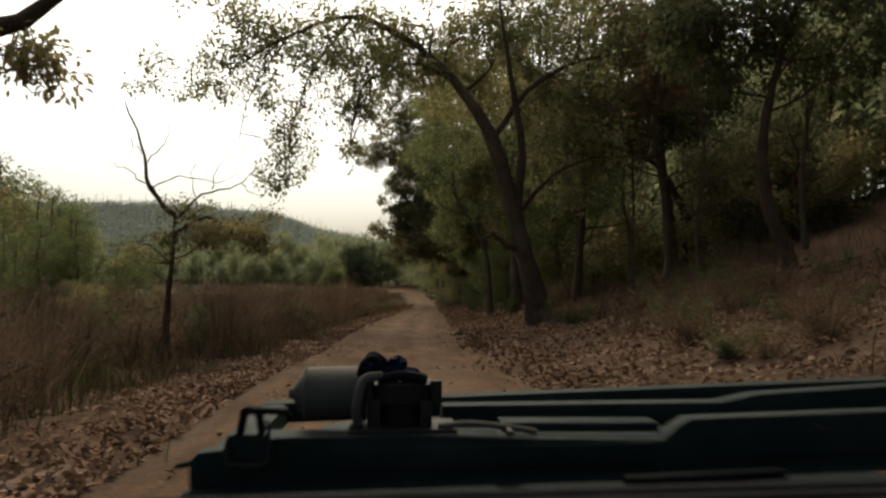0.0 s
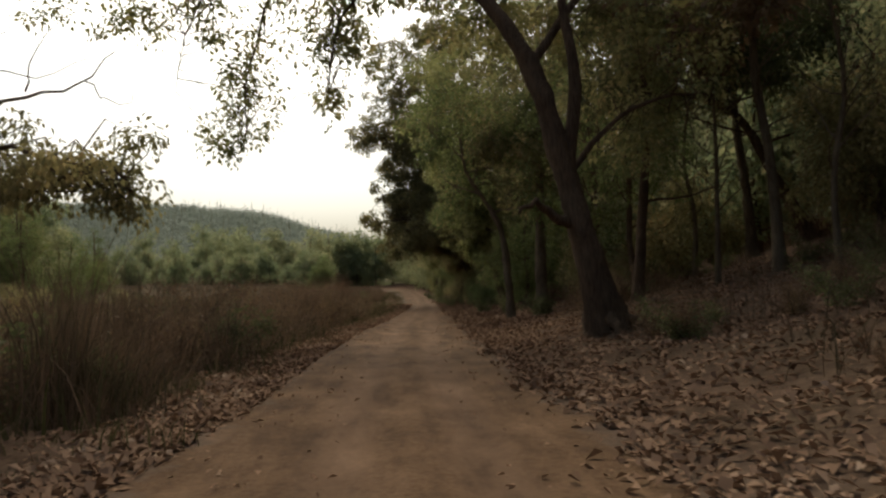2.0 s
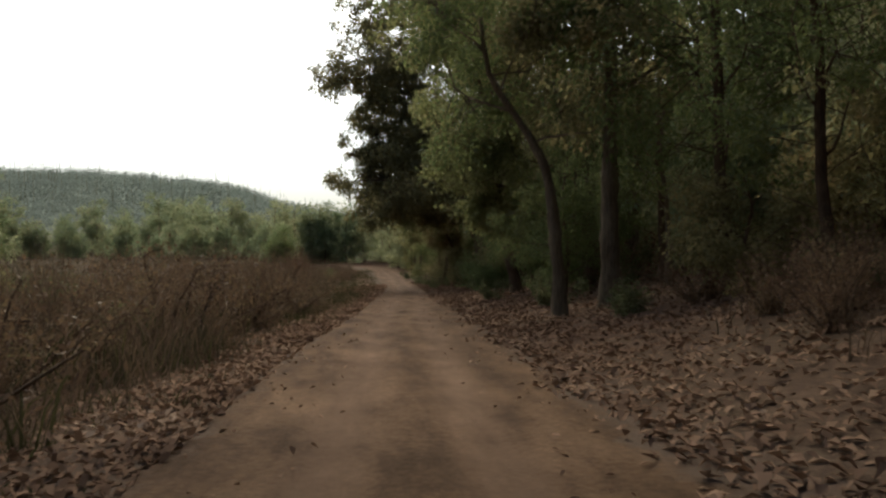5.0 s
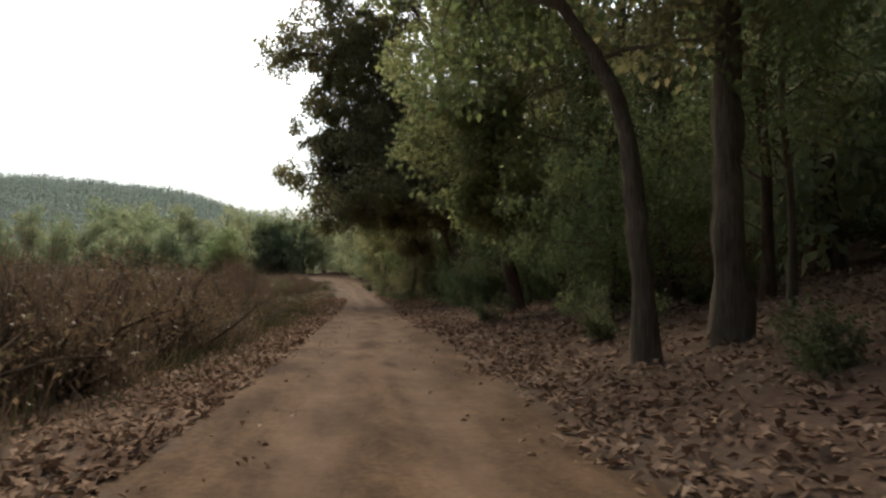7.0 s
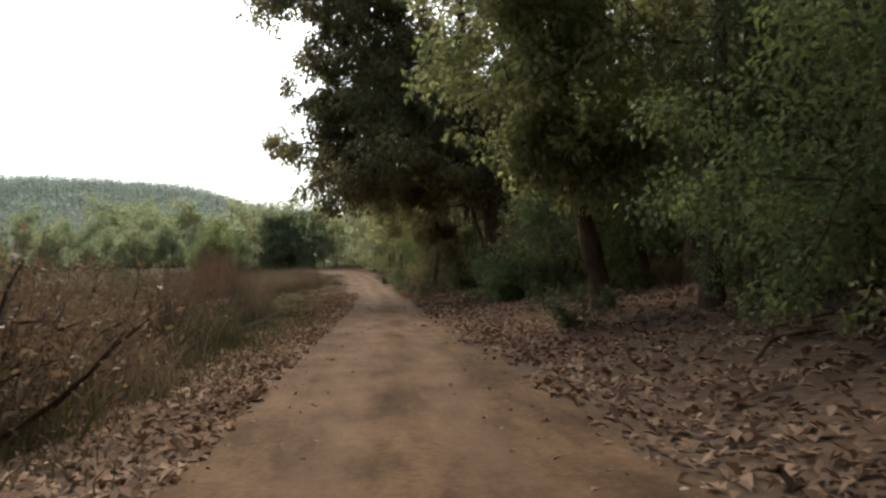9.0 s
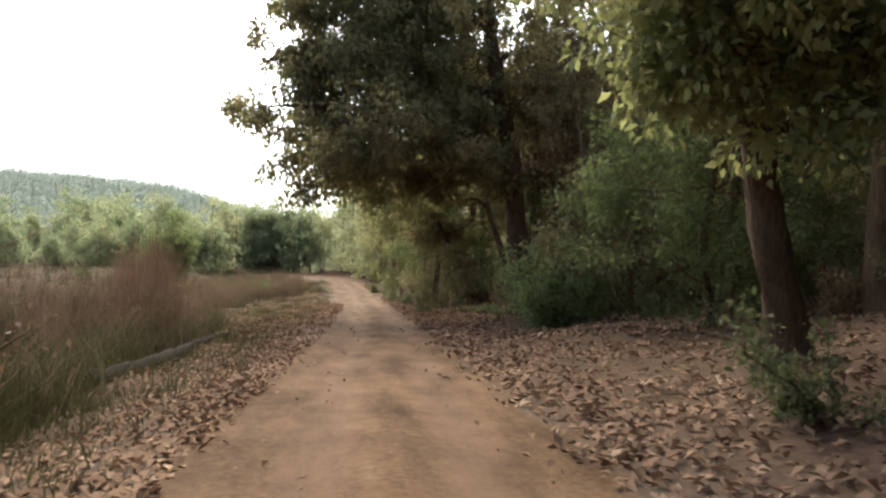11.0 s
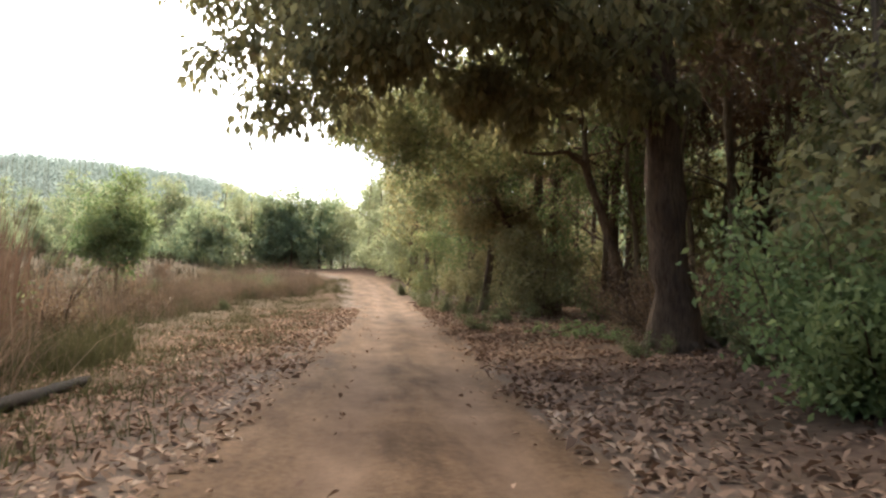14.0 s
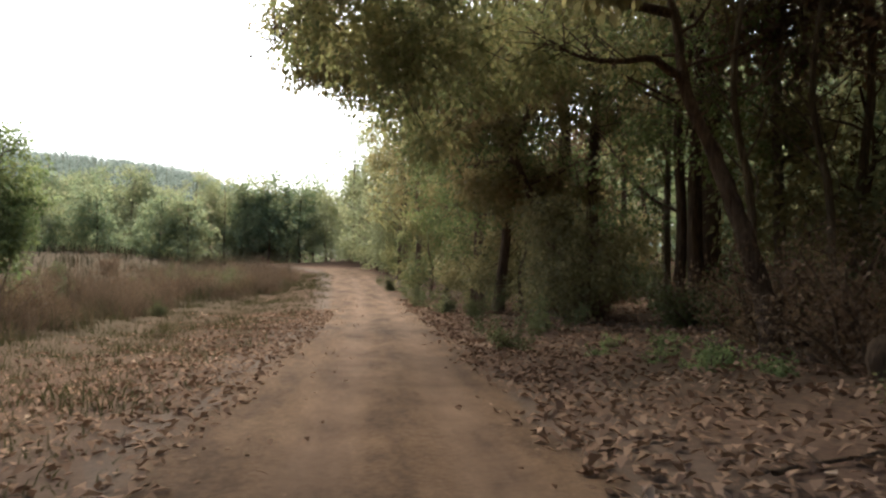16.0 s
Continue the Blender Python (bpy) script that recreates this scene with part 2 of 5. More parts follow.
def tubes(lines, sides=7):
    """Round tapering tubes along polylines of (points, radii)."""
    vs, qs, base = [], [], 0
    ang = np.linspace(0, 2 * np.pi, sides, endpoint=False)
    for pts, rad in lines:
        pts, rad = np.asarray(pts, float), np.asarray(rad, float)
        tan = unit(np.gradient(pts, axis=0))
        ref = np.array([0.31, 0.95, 0.05]) if abs(tan[0][2]) > 0.7 else np.array([0.1, 0.1, 1.0])
        a = unit(np.cross(tan, ref))
        b = np.cross(tan, a)
        lump = 1 + (0.09 * np.sin(ang * 3 + pts[:, :1] * 2.1 + pts[:, 2:] * 0.9) + 0.07 * np.sin(ang * 5 - pts[:, 2:] * 2.3 + 1.7) + 0.05 * np.sin(ang * 2 + pts[:, 2:] * 3.7)) * (rad[:, None] > 0.08)
        ring = pts[:, None, :] + (rad[:, None] * lump)[:, :, None] * (np.cos(ang)[None, :, None] * a[:, None, :] + np.sin(ang)[None, :, None] * b[:, None, :])
        m = len(pts)
        vs.append(ring.reshape(-1, 3))
        i = np.arange(m - 1)[:, None] * sides + base
        j = np.arange(sides)[None, :]
        k = (j + 1) % sides
        qs.append(np.stack([i + j, i + k, i + sides + k, i + sides + j], axis=-1).reshape(-1, 4))
        base += m * sides
    return np.concatenate(vs), np.concatenate(qs)


def smooth_line(points, n):
    """A rounded run of n points through the given ones (Catmull-Rom)."""
    p = np.asarray(points, float)
    p = np.vstack([2 * p[0] - p[1], p, 2 * p[-1] - p[-2]])
    out = []
    for t in np.linspace(0, len(p) - 3 - 1e-6, n):
        i = int(t)
        f = t - i
        a, b, c, d = p[i], p[i + 1], p[i + 2], p[i + 3]
        out.append(0.5 * (2 * b + (c - a) * f + (2 * a - 5 * b + 4 * c - d) * f * f + (3 * b - a - 3 * c + d) * f ** 3))
    return np.array(out)


# ---- the lie of the land ----
ROUTE = [(0.2, -60), (0.2, -20), (0.2, 10), (0.25, 25), (0.55, 36), (1.4, 53), (2.2, 67), (3.6, 90), (4.6, 112), (5.1, 130),
         (5.4, 150), (5.2, 168), (4.2, 182), (1.2, 194), (-5, 203), (-14, 209), (-28, 213), (-50, 216)]
ROUTE_LINE = smooth_line(ROUTE, 420)
_mono = ROUTE_LINE[ROUTE_LINE[:, 1] < 212]


def smooth(a, b, v):
    t = np.clip((v - a) / (b - a), 0, 1)
    return t * t * (3 - 2 * t)


def centre_x(y):
    return np.interp(y, _mono[:, 1], _mono[:, 0])


def ground_z(x, y):
    x, y = np.asarray(x, float), np.asarray(y, float)
    u = x - centre_x(y)
    z = 2.8 * smooth(126, 212, y)
    # wooded bank on the right
    k = np.clip(u - 2.9, 0, None)
    kk = np.clip(k, 0, 22)
    bank = 0.15 * kk + 0.006 * kk * kk + 0.25 * np.clip(k - 22, 0, 60)
    z = z + bank * (1 + 0.2 * smooth(52, 40, y) - 0.62 * smooth(55, 100, y)) * smooth(260, 150, y)
    # shallow drop to the meadow on the left
    z = z - 0.32 * smooth(-2.8, -7, u) * smooth(-200, -60, u)
    z = z + 2.2 * smooth(105, 215, y) * smooth(-5, -30, u)
    # far hill
    ridge = np.interp(x, [-900, -300, -170, -110, -60, 0, 70, 200, 900], [40, 36, 36.2, 36, 31.5, 17.5, 8, 5, 4])
    z = z + ridge * smooth(215, 405, y + 0.05 * x)
    # unevenness off the track
    off = smooth(2.6, 4.5, np.abs(u))
    z = z + off * (0.09 * np.sin(x * 0.9 + 1.3 * np.sin(y * 0.31)) * np.sin(y * 0.63) + 0.05 * np.sin(x * 2.3 + y * 1.7) + 0.035 * np.sin(3.1 * y - 1.9 * x))
    return z


def gz(x, y):
    return float(ground_z(x, y))


def axis(fine_a, fine_b, step, far_a, far_b):
    mid = list(np.arange(fine_a, fine_b + 1e-6, step))
    hi, lo, s = [fine_b], [fine_a], step
    while hi[-1] < far_b:
        s = min(s * 1.18, 60)
        hi.append(hi[-1] + s)
    s = step
    while lo[-1] > far_a:
        s = min(s * 1.18, 60)
        lo.append(lo[-1] - s)
    return np.array(lo[:0:-1] + mid + hi[1:])


gx, gy = axis(-8, 15, 0.55, -2500, 2500), axis(-4, 195, 1.3, -1500, 3000)
GX, GY = np.meshgrid(gx, gy)
GZ = ground_z(GX, GY) - 0.06 * smooth(1.5, 1.1, np.abs(GX - centre_x(GY))) * (GY < 190)
nx, ny = len(gx), len(gy)
ii = (np.arange(ny - 1)[:, None] * nx + np.arange(nx - 1)[None, :]).ravel()
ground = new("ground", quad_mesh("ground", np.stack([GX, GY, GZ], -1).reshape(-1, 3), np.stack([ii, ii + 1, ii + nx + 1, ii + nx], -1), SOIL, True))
bare = ground.data.attributes.new("bare", "FLOAT", "POINT")
bare.data.foreach_set("value", (smooth(4.2, 1.9, np.abs(GX - centre_x(GY) + 0.3)) * (GY < 190)).astype(np.float32).ravel())
wooded = ground.data.attributes.new("wooded", "FLOAT", "POINT")
wooded.data.foreach_set("value", np.maximum(smooth(215, 260, GY), 0.95 * smooth(-6, -12, GX - centre_x(GY)) * (GY > -50)).astype(np.float32).ravel())
# Share of the haze-paled ground colour, full on the hill.
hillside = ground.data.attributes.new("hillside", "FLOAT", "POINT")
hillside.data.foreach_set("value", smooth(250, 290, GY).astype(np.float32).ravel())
tagged(ground, "brown earth strewn with dry leaves, rising to a wooded bank", "ground", kind="structure")

# the track: two shallow wheel ruts, a low crown, ragged edges
cols = np.array([-2.75, -2.45, -2.1, -1.7, -1.25, -0.9, -0.6, -0.3, 0, 0.3, 0.6, 0.9, 1.25, 1.7, 2.1, 2.45, 2.75])
lift = np.array([-0.08, -0.02, 0.015, 0.03, 0.02, -0.005, -0.005, 0.02, 0.035, 0.02, -0.005, -0.005, 0.02, 0.03, 0.015, -0.02, -0.08])
tl = smooth_line(ROUTE, 520)
tt = unit(np.gradient(tl, axis=0))
tv = []
for i, (p, t) in enumerate(zip(tl, tt)):
    n = np.array([t[1], -t[0]])
    for c, h in zip(cols, lift):
        wide = 1.08 + (0.0 if c > 0 else 0.2) * float(smooth(25, 15, p[1])) - (0.28 if c > 0 else -0.04) * float(smooth(58, 85, p[1])) + (0.36 if c > 0 else 0.1) * float(smooth(96, 126, p[1])) + 0.3 * float(smooth(125, 165, p[1]))
        wob = 0.16 * math.sin(i * 0.9 + c) + 0.12 * math.sin(i * 2.3) + 0.1 * math.sin(i * 4.1) if abs(c) > 2.0 else 0.0
        c = c * (wide if abs(c) > 1.3 else 0.95)
        q = p + n * (c + wob)
        tv.append((q[0], q[1], gz(p[0] + n[0] * c * 0.2, p[1] + n[1] * c * 0.2) + h + 0.012 * math.sin(i * 0.7 + 2.1 * c) + 0.01))
m = len(cols)
ii = (np.arange(len(tl) - 1)[:, None] * m + np.arange(m - 1)[None, :]).ravel()
road = new("road", quad_mesh("road", tv, np.stack([ii, ii + 1, ii + m + 1, ii + m], -1), TRACK, True))
rut = road.data.attributes.new("rut", "FLOAT", "POINT")
rut.data.foreach_set("value", np.tile(np.exp(-((np.abs(cols) - 0.78) / 0.32) ** 2), len(tl)).astype(np.float32))
edge = road.data.attributes.new("edge", "FLOAT", "POINT")
edge.data.foreach_set("value", np.tile(0.75 * smooth(1.4, 2.6, np.abs(cols)), len(tl)).astype(np.float32))
tagged(road, "rutted reddish earth forest track with ragged edges", "dirt road", kind="structure")


# ---- trees ----
def branch(rng, start, direction, length, r0, n=6, lift=0.15, wander=0.18):
    d = unit(np.asarray(direction, float))
    pts = [np.asarray(start, float)]
    for _ in range(n - 1):
        d = unit(d + rng.normal(size=3) * wander + np.array([0, 0, lift]) / n)
        pts.append(pts[-1] + d * length / (n - 1))
    return np.array(pts), np.linspace(r0, r0 * 0.3, n)


def make_tree(name, seed, trunk_pts, r0, limbs, crowns, leaf_size, leaf_mat, bark, label, limb_len=3.5, limb_from=0.35, up=0.5, droop=0.4,
              boughs=(), bare=(), sides=12, clump=(0.5, 0.35), twig_every=1, split=False):
    """A tree at the origin: a trunk along trunk_pts with a flared foot, limbs, twigs and single leaves in clumps.
    crowns: leafy bodies as (x, y, z, half widths x, y, z, clumps, leaves in a clump); boughs: limbs given as (points, radius)."""
    rng = np.random.default_rng(seed)
    tp = smooth_line(trunk_pts, 14)
    f = np.linspace(0, 1, 14)
    tr = r0 * (1 - 0.72 * f) * (1 + 0.5 * np.exp(-f * 24)) * (1 + 0.03 * rng.normal(size=14))
    tp[0, 2] -= 0.4
    g = np.linspace(0, 1, 3 * 13 + 1) if sides > 8 else f
    lines = [(np.stack([np.interp(g, f, tp[:, k]) for k in range(3)], 1) + rng.normal(size=(len(g), 3)) * 0.045 * r0, np.interp(g, f, tr) * (1 + 0.05 * rng.normal(size=len(g))))]
    for i in range(limbs):
        g = limb_from + (0.97 - limb_from) * (i + rng.uniform(0, 0.8)) / limbs
        k = min(int(g * 13), 12)
        p = tp[k] + (tp[k + 1] - tp[k]) * (g * 13 - k)
        az = i * 2.4 + rng.uniform(-0.5, 0.5)
        ln = limb_len * (1.15 - 0.45 * g) * rng.uniform(0.7, 1.2)
        lines.append(branch(rng, p, (math.cos(az), math.sin(az), up * rng.uniform(0.3, 1.5)), ln, r0 * 0.3 * (1.1 - 0.6 * g), 6, 0.25))
    for pts, r in list(boughs) + list(bare):
        line = smooth_line(pts, 11)
        line[1:] += rng.normal(size=(10, 3)) * 0.035
        lines.append((line, np.linspace(r, r * 0.22, 11)))
    wood = np.concatenate([l[0][2:] for l in (lines[:len(lines) - len(bare)] if bare else lines)])
    centres, counts = [], []
    for cx, cy, cz, rx, ry, rz, n, per in crowns:
        m = max(5, n // 6)
        d = unit(rng.normal(size=(m, 3))) * (rng.random((m, 1)) ** 0.4)
        d *= 1 + 0.2 * np.sin(6 * d[:, :1] + seed) * np.cos(5 * d[:, 1:2]) + 0.14 * np.sin(8 * d[:, 2:3] + 4 * d[:, :1])
        d = d[np.arange(n) % m] + np.clip(rng.normal(size=(n, 3)), -1.8, 1.8) * (0.2, 0.2, 0.19)
        d *= np.minimum(1, 1.12 / (np.linalg.norm(d, axis=1, keepdims=True) + 1e-6))
        centres.append(d * (rx, ry, rz) + (cx, cy, cz))
        counts.append(np.full(n, per))
    centres, counts = np.concatenate(centres), np.concatenate(counts)
    twigs, grown = [], []
    for c in centres[::twig_every]:
        d2 = ((wood - c) ** 2).sum(1) + 0.6 * np.clip(wood[:, 2] - c[2], 0, None) ** 2
        near = np.argpartition(d2, 6)[:6]
        p = wood[int(near[rng.integers(6)])]
        far = np.linalg.norm(c - p)
        if far > 2.6 and grown:
            k = min(grown, key=lambda g: ((g - c) ** 2).sum())
            if np.linalg.norm(k - c) < far:
                p, far = k, np.linalg.norm(k - c)
        mid = (p + c) / 2 + rng.normal(size=3) * 0.16 * far + np.array([0, 0, 0.08 * far])
        r = 0.010 + 0.006 * far
        grown += [mid, c]
        twigs.append((np.array([p, mid, c]), np.array([r, r * 0.7, r * 0.25])))
    root = new(name)
    tagged(root, label, "tree")
    v, q = tubes(lines, sides)
    v2, q2 = tubes(twigs, 3)
    if split:
        part("trunk", quad_mesh("trunk", *tubes(lines[:1], sides), bark, True), root)
        for line in lines[1:]:
            part("bough", quad_mesh("bough", *tubes([line], sides), bark, True), root)
        part("twig_spray", quad_mesh("twig_spray", v2, q2, bark, True), root, kind="stuff")
    else:
        part("trunk", quad_mesh("trunk", np.concatenate([v, v2]), np.concatenate([q, q2 + len(v)]), bark, True), root)
    part("crown", quad_mesh("crown", *clump_leaves(centres, counts, clump[0], clump[1], leaf_size, rng, droop), leaf_mat), root)
    return root


def make_bush(name, seed, radius, height, leaves, leaf_size, leaf_mat, label, category="bush", stems=6):
    rng = np.random.default_rng(seed)
    lines, tips = [], []
    for i in range(stems):
        az = rng.uniform(0, 2 * math.pi)
        out = rng.uniform(0.2, 1.0)
        p0 = (math.cos(az) * 0.15 * radius, math.sin(az) * 0.15 * radius, -0.1)
        ln = height * rng.uniform(0.5, 1.1)
        b = branch(rng, p0, (math.cos(az) * out * radius / height, math.sin(az) * out * radius / height, 1.0), ln, 0.03, 7, -0.3)
        lines.append(b)
        tips.append(b[0][1:])
        for _ in range(1):
            q = b[0][rng.integers(1, 7)]
            tw = branch(rng, q, rng.normal(size=3), height * rng.uniform(0.15, 0.38), 0.012, 4, -0.2)
            lines.append(tw)
            tips.append(tw[0][1:])
    root = new(name)
    tagged(root, label, category)
    part("stem", quad_mesh("stem", *tubes(lines, 3), BARK, True), root)
    a = np.concatenate(tips)
    c = a[rng.integers(len(a), size=leaves)] + rng.normal(size=(leaves, 3)) * height * 0.08
    c[:, 2] = np.abs(c[:, 2])
    part("foliage", quad_mesh("foliage", *leaf_quads(c, leaf_size, rng, 0.3), leaf_mat), root)
    return root


def roots(x, y, around, reach, radius):
    """Thick roots running from a trunk's foot into the soil, as boughs in the tree's own places."""
    o, out = gz(x, y), []
    for i, a in enumerate(around):
        c, d = math.cos(radians(a)), math.sin(radians(a))
        r = reach * (1 + 0.25 * math.sin(3.1 * i + a))
        pts = [(0.1 * c, 0.1 * d, 0.9), (0.42 * r * c, 0.42 * r * d, 0.34), (0.72 * r * c - 0.12 * d, 0.72 * r * d + 0.12 * c, 0.1), (r * c, r * d, -0.16)]
        out.append(([np.array([p[0], p[1], p[2] + (gz(x + p[0], y + p[1]) - o) * min(1.0, math.hypot(p[0], p[1]) / r)]) for p in pts], radius * (1 - 0.1 * (i % 3))))
    return out


def spot(x, y, turn=0.0, scale=1.0):
    return Matrix.Translation((x, y, gz(x, y))) @ pose(0, 0, 0, 0, 0, turn) @ Matrix.Scale(scale, 4)


used = set()


def plant(ob, x, y, turn=0.0, scale=1.0):
    """Stands the thing itself at its first place, and copies of it at all later ones."""
    if ob.name in used:
        keep = ob.matrix_basis.copy()
        ob.matrix_basis = Matrix.Identity(4)
        c = copy_thing(ob, spot(x, y, turn, scale))
        ob.matrix_basis = keep
        return c
    used.add(ob.name)
    ob.matrix_basis = spot(x, y, turn, scale)
    return ob


def local(x, y):
    o = np.array([x, y, gz(x, y)])
    return lambda *pts: [np.array(p, float) - o for p in pts], lambda *rows: [(r[0] - o[0], r[1] - o[1], r[2] - o[2], *r[3:]) for r in rows]


# the leaning tree whose boughs reach over the track
bx, by = 5.6, 33.6
L, B = local(bx, by)
leaning = make_tree("leaning_tree", 11, L((bx, by, gz(bx, by)), (5.0, 33.4, 2.6), (4.45, 33.6, 4.8), (3.6, 34.0, 8.0), (2.2, 35.2, 10.6), (0.7, 36.2, 12.4)), 0.46, 3,
                    B((-6.2, 41, 13.4, 5.6, 2.3, 2.6, 150, 22), (-5.8, 42, 9.4, 1.8, 1.2, 2.8, 66, 22), (-2.6, 42, 10.7, 2.0, 1.2, 2.5, 70, 22), (-9.8, 42, 12.4, 3.6, 1.5, 1.5, 54, 22), (-7.0, 41, 15.2, 4.8, 2.2, 1.5, 72, 22), (4.3, 40, 12.6, 2.6, 2.2, 3.2, 110, 44), (-1.6, 38.6, 13.0, 3.6, 2, 1.9, 80, 24), (1.2, 37, 11.2, 2.2, 1.8, 1.6, 50, 28), (0, 38, 14, 4, 3, 2, 60, 30), (8, 37, 13, 5, 4, 4, 110, 40),
                      (4.6, 36, 15, 3, 3, 3, 60, 36), (6.2, 41, 15.5, 4.5, 4, 4, 130, 50), (8.5, 36, 7.5, 2.5, 2.5, 3, 50, 40)),
                    0.21, LEAF_OLIVE, BARK, "large leaning tree with brown bark and arching boughs", limb_len=3.0, limb_from=0.7,
                    boughs=[(L((0.7, 36.2, 12.4), (-2.4, 38, 14.4), (-5.7, 40, 14.0), (-8.6, 41, 12.6)), 0.15),
                            (L((4.5, 33.6, 4.6), (4.75, 33.7, 7.6), (4.4, 34, 10.6), (4.0, 34.5, 14)), 0.22),
                            (L((-2.4, 38, 14.4), (-4.6, 40.4, 12.2), (-5.7, 42, 9.6), (-5.9, 42.4, 7.2)), 0.06),
                            (L((2.2, 35.2, 10.6), (0.5, 38, 12.2), (-2.0, 40.8, 11.8), (-2.7, 42, 9.0)), 0.09),
                            (L((-5.7, 40, 14.0), (-7.5, 41, 11.5), (-8.2, 41.5, 9.5)), 0.05),
                            (L((3.6, 34.0, 8.0), (5.5, 35, 10.5), (8, 36, 12), (10, 37, 12.5)), 0.14),
                            (L((4.5, 33.6, 4.7), (6.0, 34.6, 6.4), (8.0, 35.6, 7.4), (10, 36.6, 7.8)), 0.1)],
                    bare=[(L((4.75, 33.5, 3.4), (4.1, 33.2, 3.5), (3.5, 32.8, 3.9), (3.0, 32.6, 3.6)), 0.18),
                          (L((-5.7, 40, 14.0), (-6.6, 39.5, 12.8), (-6.4, 39.4, 11.8), (-6.9, 39.3, 10.2)), 0.05),
                          (L((-8.2, 41, 13), (-8.6, 40.8, 12.2), (-8.9, 40.7, 11.8)), 0.04)] + roots(bx + 0.5, by, (200, 262, 325, 20), 1.25, 0.24), clump=(0.27, 0.3), split=True)
plant(leaning, bx + 0.5, by)

# the flat-topped small tree at the meadow's edge
bx, by = -5.9, 22.0
L, B = local(bx, by)
umbrella = make_tree("umbrella_tree", 12, L((bx, by, gz(bx, by)), (-5.85, 22, 1.4), (-5.75, 22, 2.6), (-5.7, 22, 3.7)), 0.11, 4,
                     B((-4.5, 22, 3.35, 1.6, 1.0, 0.4, 70, 40), (-6.4, 22, 2.75, 0.9, 0.9, 0.4, 18, 30), (-3.5, 22.2, 3.25, 0.8, 0.6, 0.5, 28, 26), (-5.4, 22, 3.9, 1.0, 0.8, 0.25, 14, 24)),
                     0.095, LEAF_DARK, BARK, "small half-bare tree with a flat drooping crown", limb_len=1.6, limb_from=0.62, up=0.2, droop=0.9, sides=7,
                     boughs=[(L((-5.75, 22, 3.2), (-5.0, 22, 3.6), (-4.2, 22.1, 3.4), (-3.4, 22.2, 3.0)), 0.05)],
                     bare=[(L((-5.7, 22, 3.7), (-6.4, 22, 4.5), (-6.6, 22, 5.5), (-7.0, 22, 6.7)), 0.075),
                           (L((-5.7, 22, 3.6), (-5.0, 22.2, 4.3), (-4.3, 22.4, 4.5), (-3.7, 22.3, 5.0)), 0.035),
                           (L((-6.5, 22, 5.0), (-6.0, 22.1, 5.6), (-5.9, 22.1, 6.2)), 0.02),
                           (L((-6.2, 22, 4.3), (-7.0, 22.1, 4.9), (-7.6, 22.1, 5.1)), 0.02),
                           (L((-4.8, 22.2, 4.4), (-4.7, 22.2, 5.0), (-4.2, 22.1, 5.5)), 0.015),
                           (L((-6.3, 22, 4.4), (-5.6, 22.1, 4.8), (-4.8, 22.2, 4.6), (-3.9, 22.3, 4.9)), 0.02), (L((-6.6, 22, 5.3), (-6.9, 22.1, 5.7), (-6.8, 22.1, 6.3)), 0.014),
                           (L((-5.2, 22.1, 4.2), (-5.3, 22.1, 4.9), (-4.9, 22.1, 5.3)), 0.014), (L((-4.1, 22.4, 4.6), (-3.7, 22.4, 4.3), (-3.2, 22.4, 4.5)), 0.012)], clump=(0.18, 0.14), split=True)
plant(umbrella, bx, by)

# a tree over the meadow's edge whose outer boughs hang into view at the start
bx, by = -8.2, 7.5
L, B = local(bx, by)
corner = make_tree("roadside_tree", 14, L((bx, by, gz(bx, by)), (-8.1, 7.6, 2.5), (-7.6, 8.2, 4.6), (-7.2, 8.6, 7)), 0.24, 3,
                   B((-4.55, 10.6, 4.4, 0.42, 0.5, 0.55, 26, 16), (-7.5, 9, 7.5, 2.2, 2.2, 1.8, 60, 30)), 0.12, LEAF_YELLOW, BARK,
                   "roadside tree with a thick bough and sparse yellowing leaves", limb_len=2.0,
                   boughs=[(L((-7.8, 7.9, 3.4), (-6.4, 9.0, 3.9), (-4.9, 10.0, 4.75), (-4.2, 10.7, 5.5), (-3.4, 11.4, 6.8)), 0.2),
                           (L((-5.4, 9.7, 4.4), (-4.9, 10.3, 4.6), (-4.4, 10.8, 4.2)), 0.03)], clump=(0.22, 0.2), split=True)
plant(corner, bx, by)

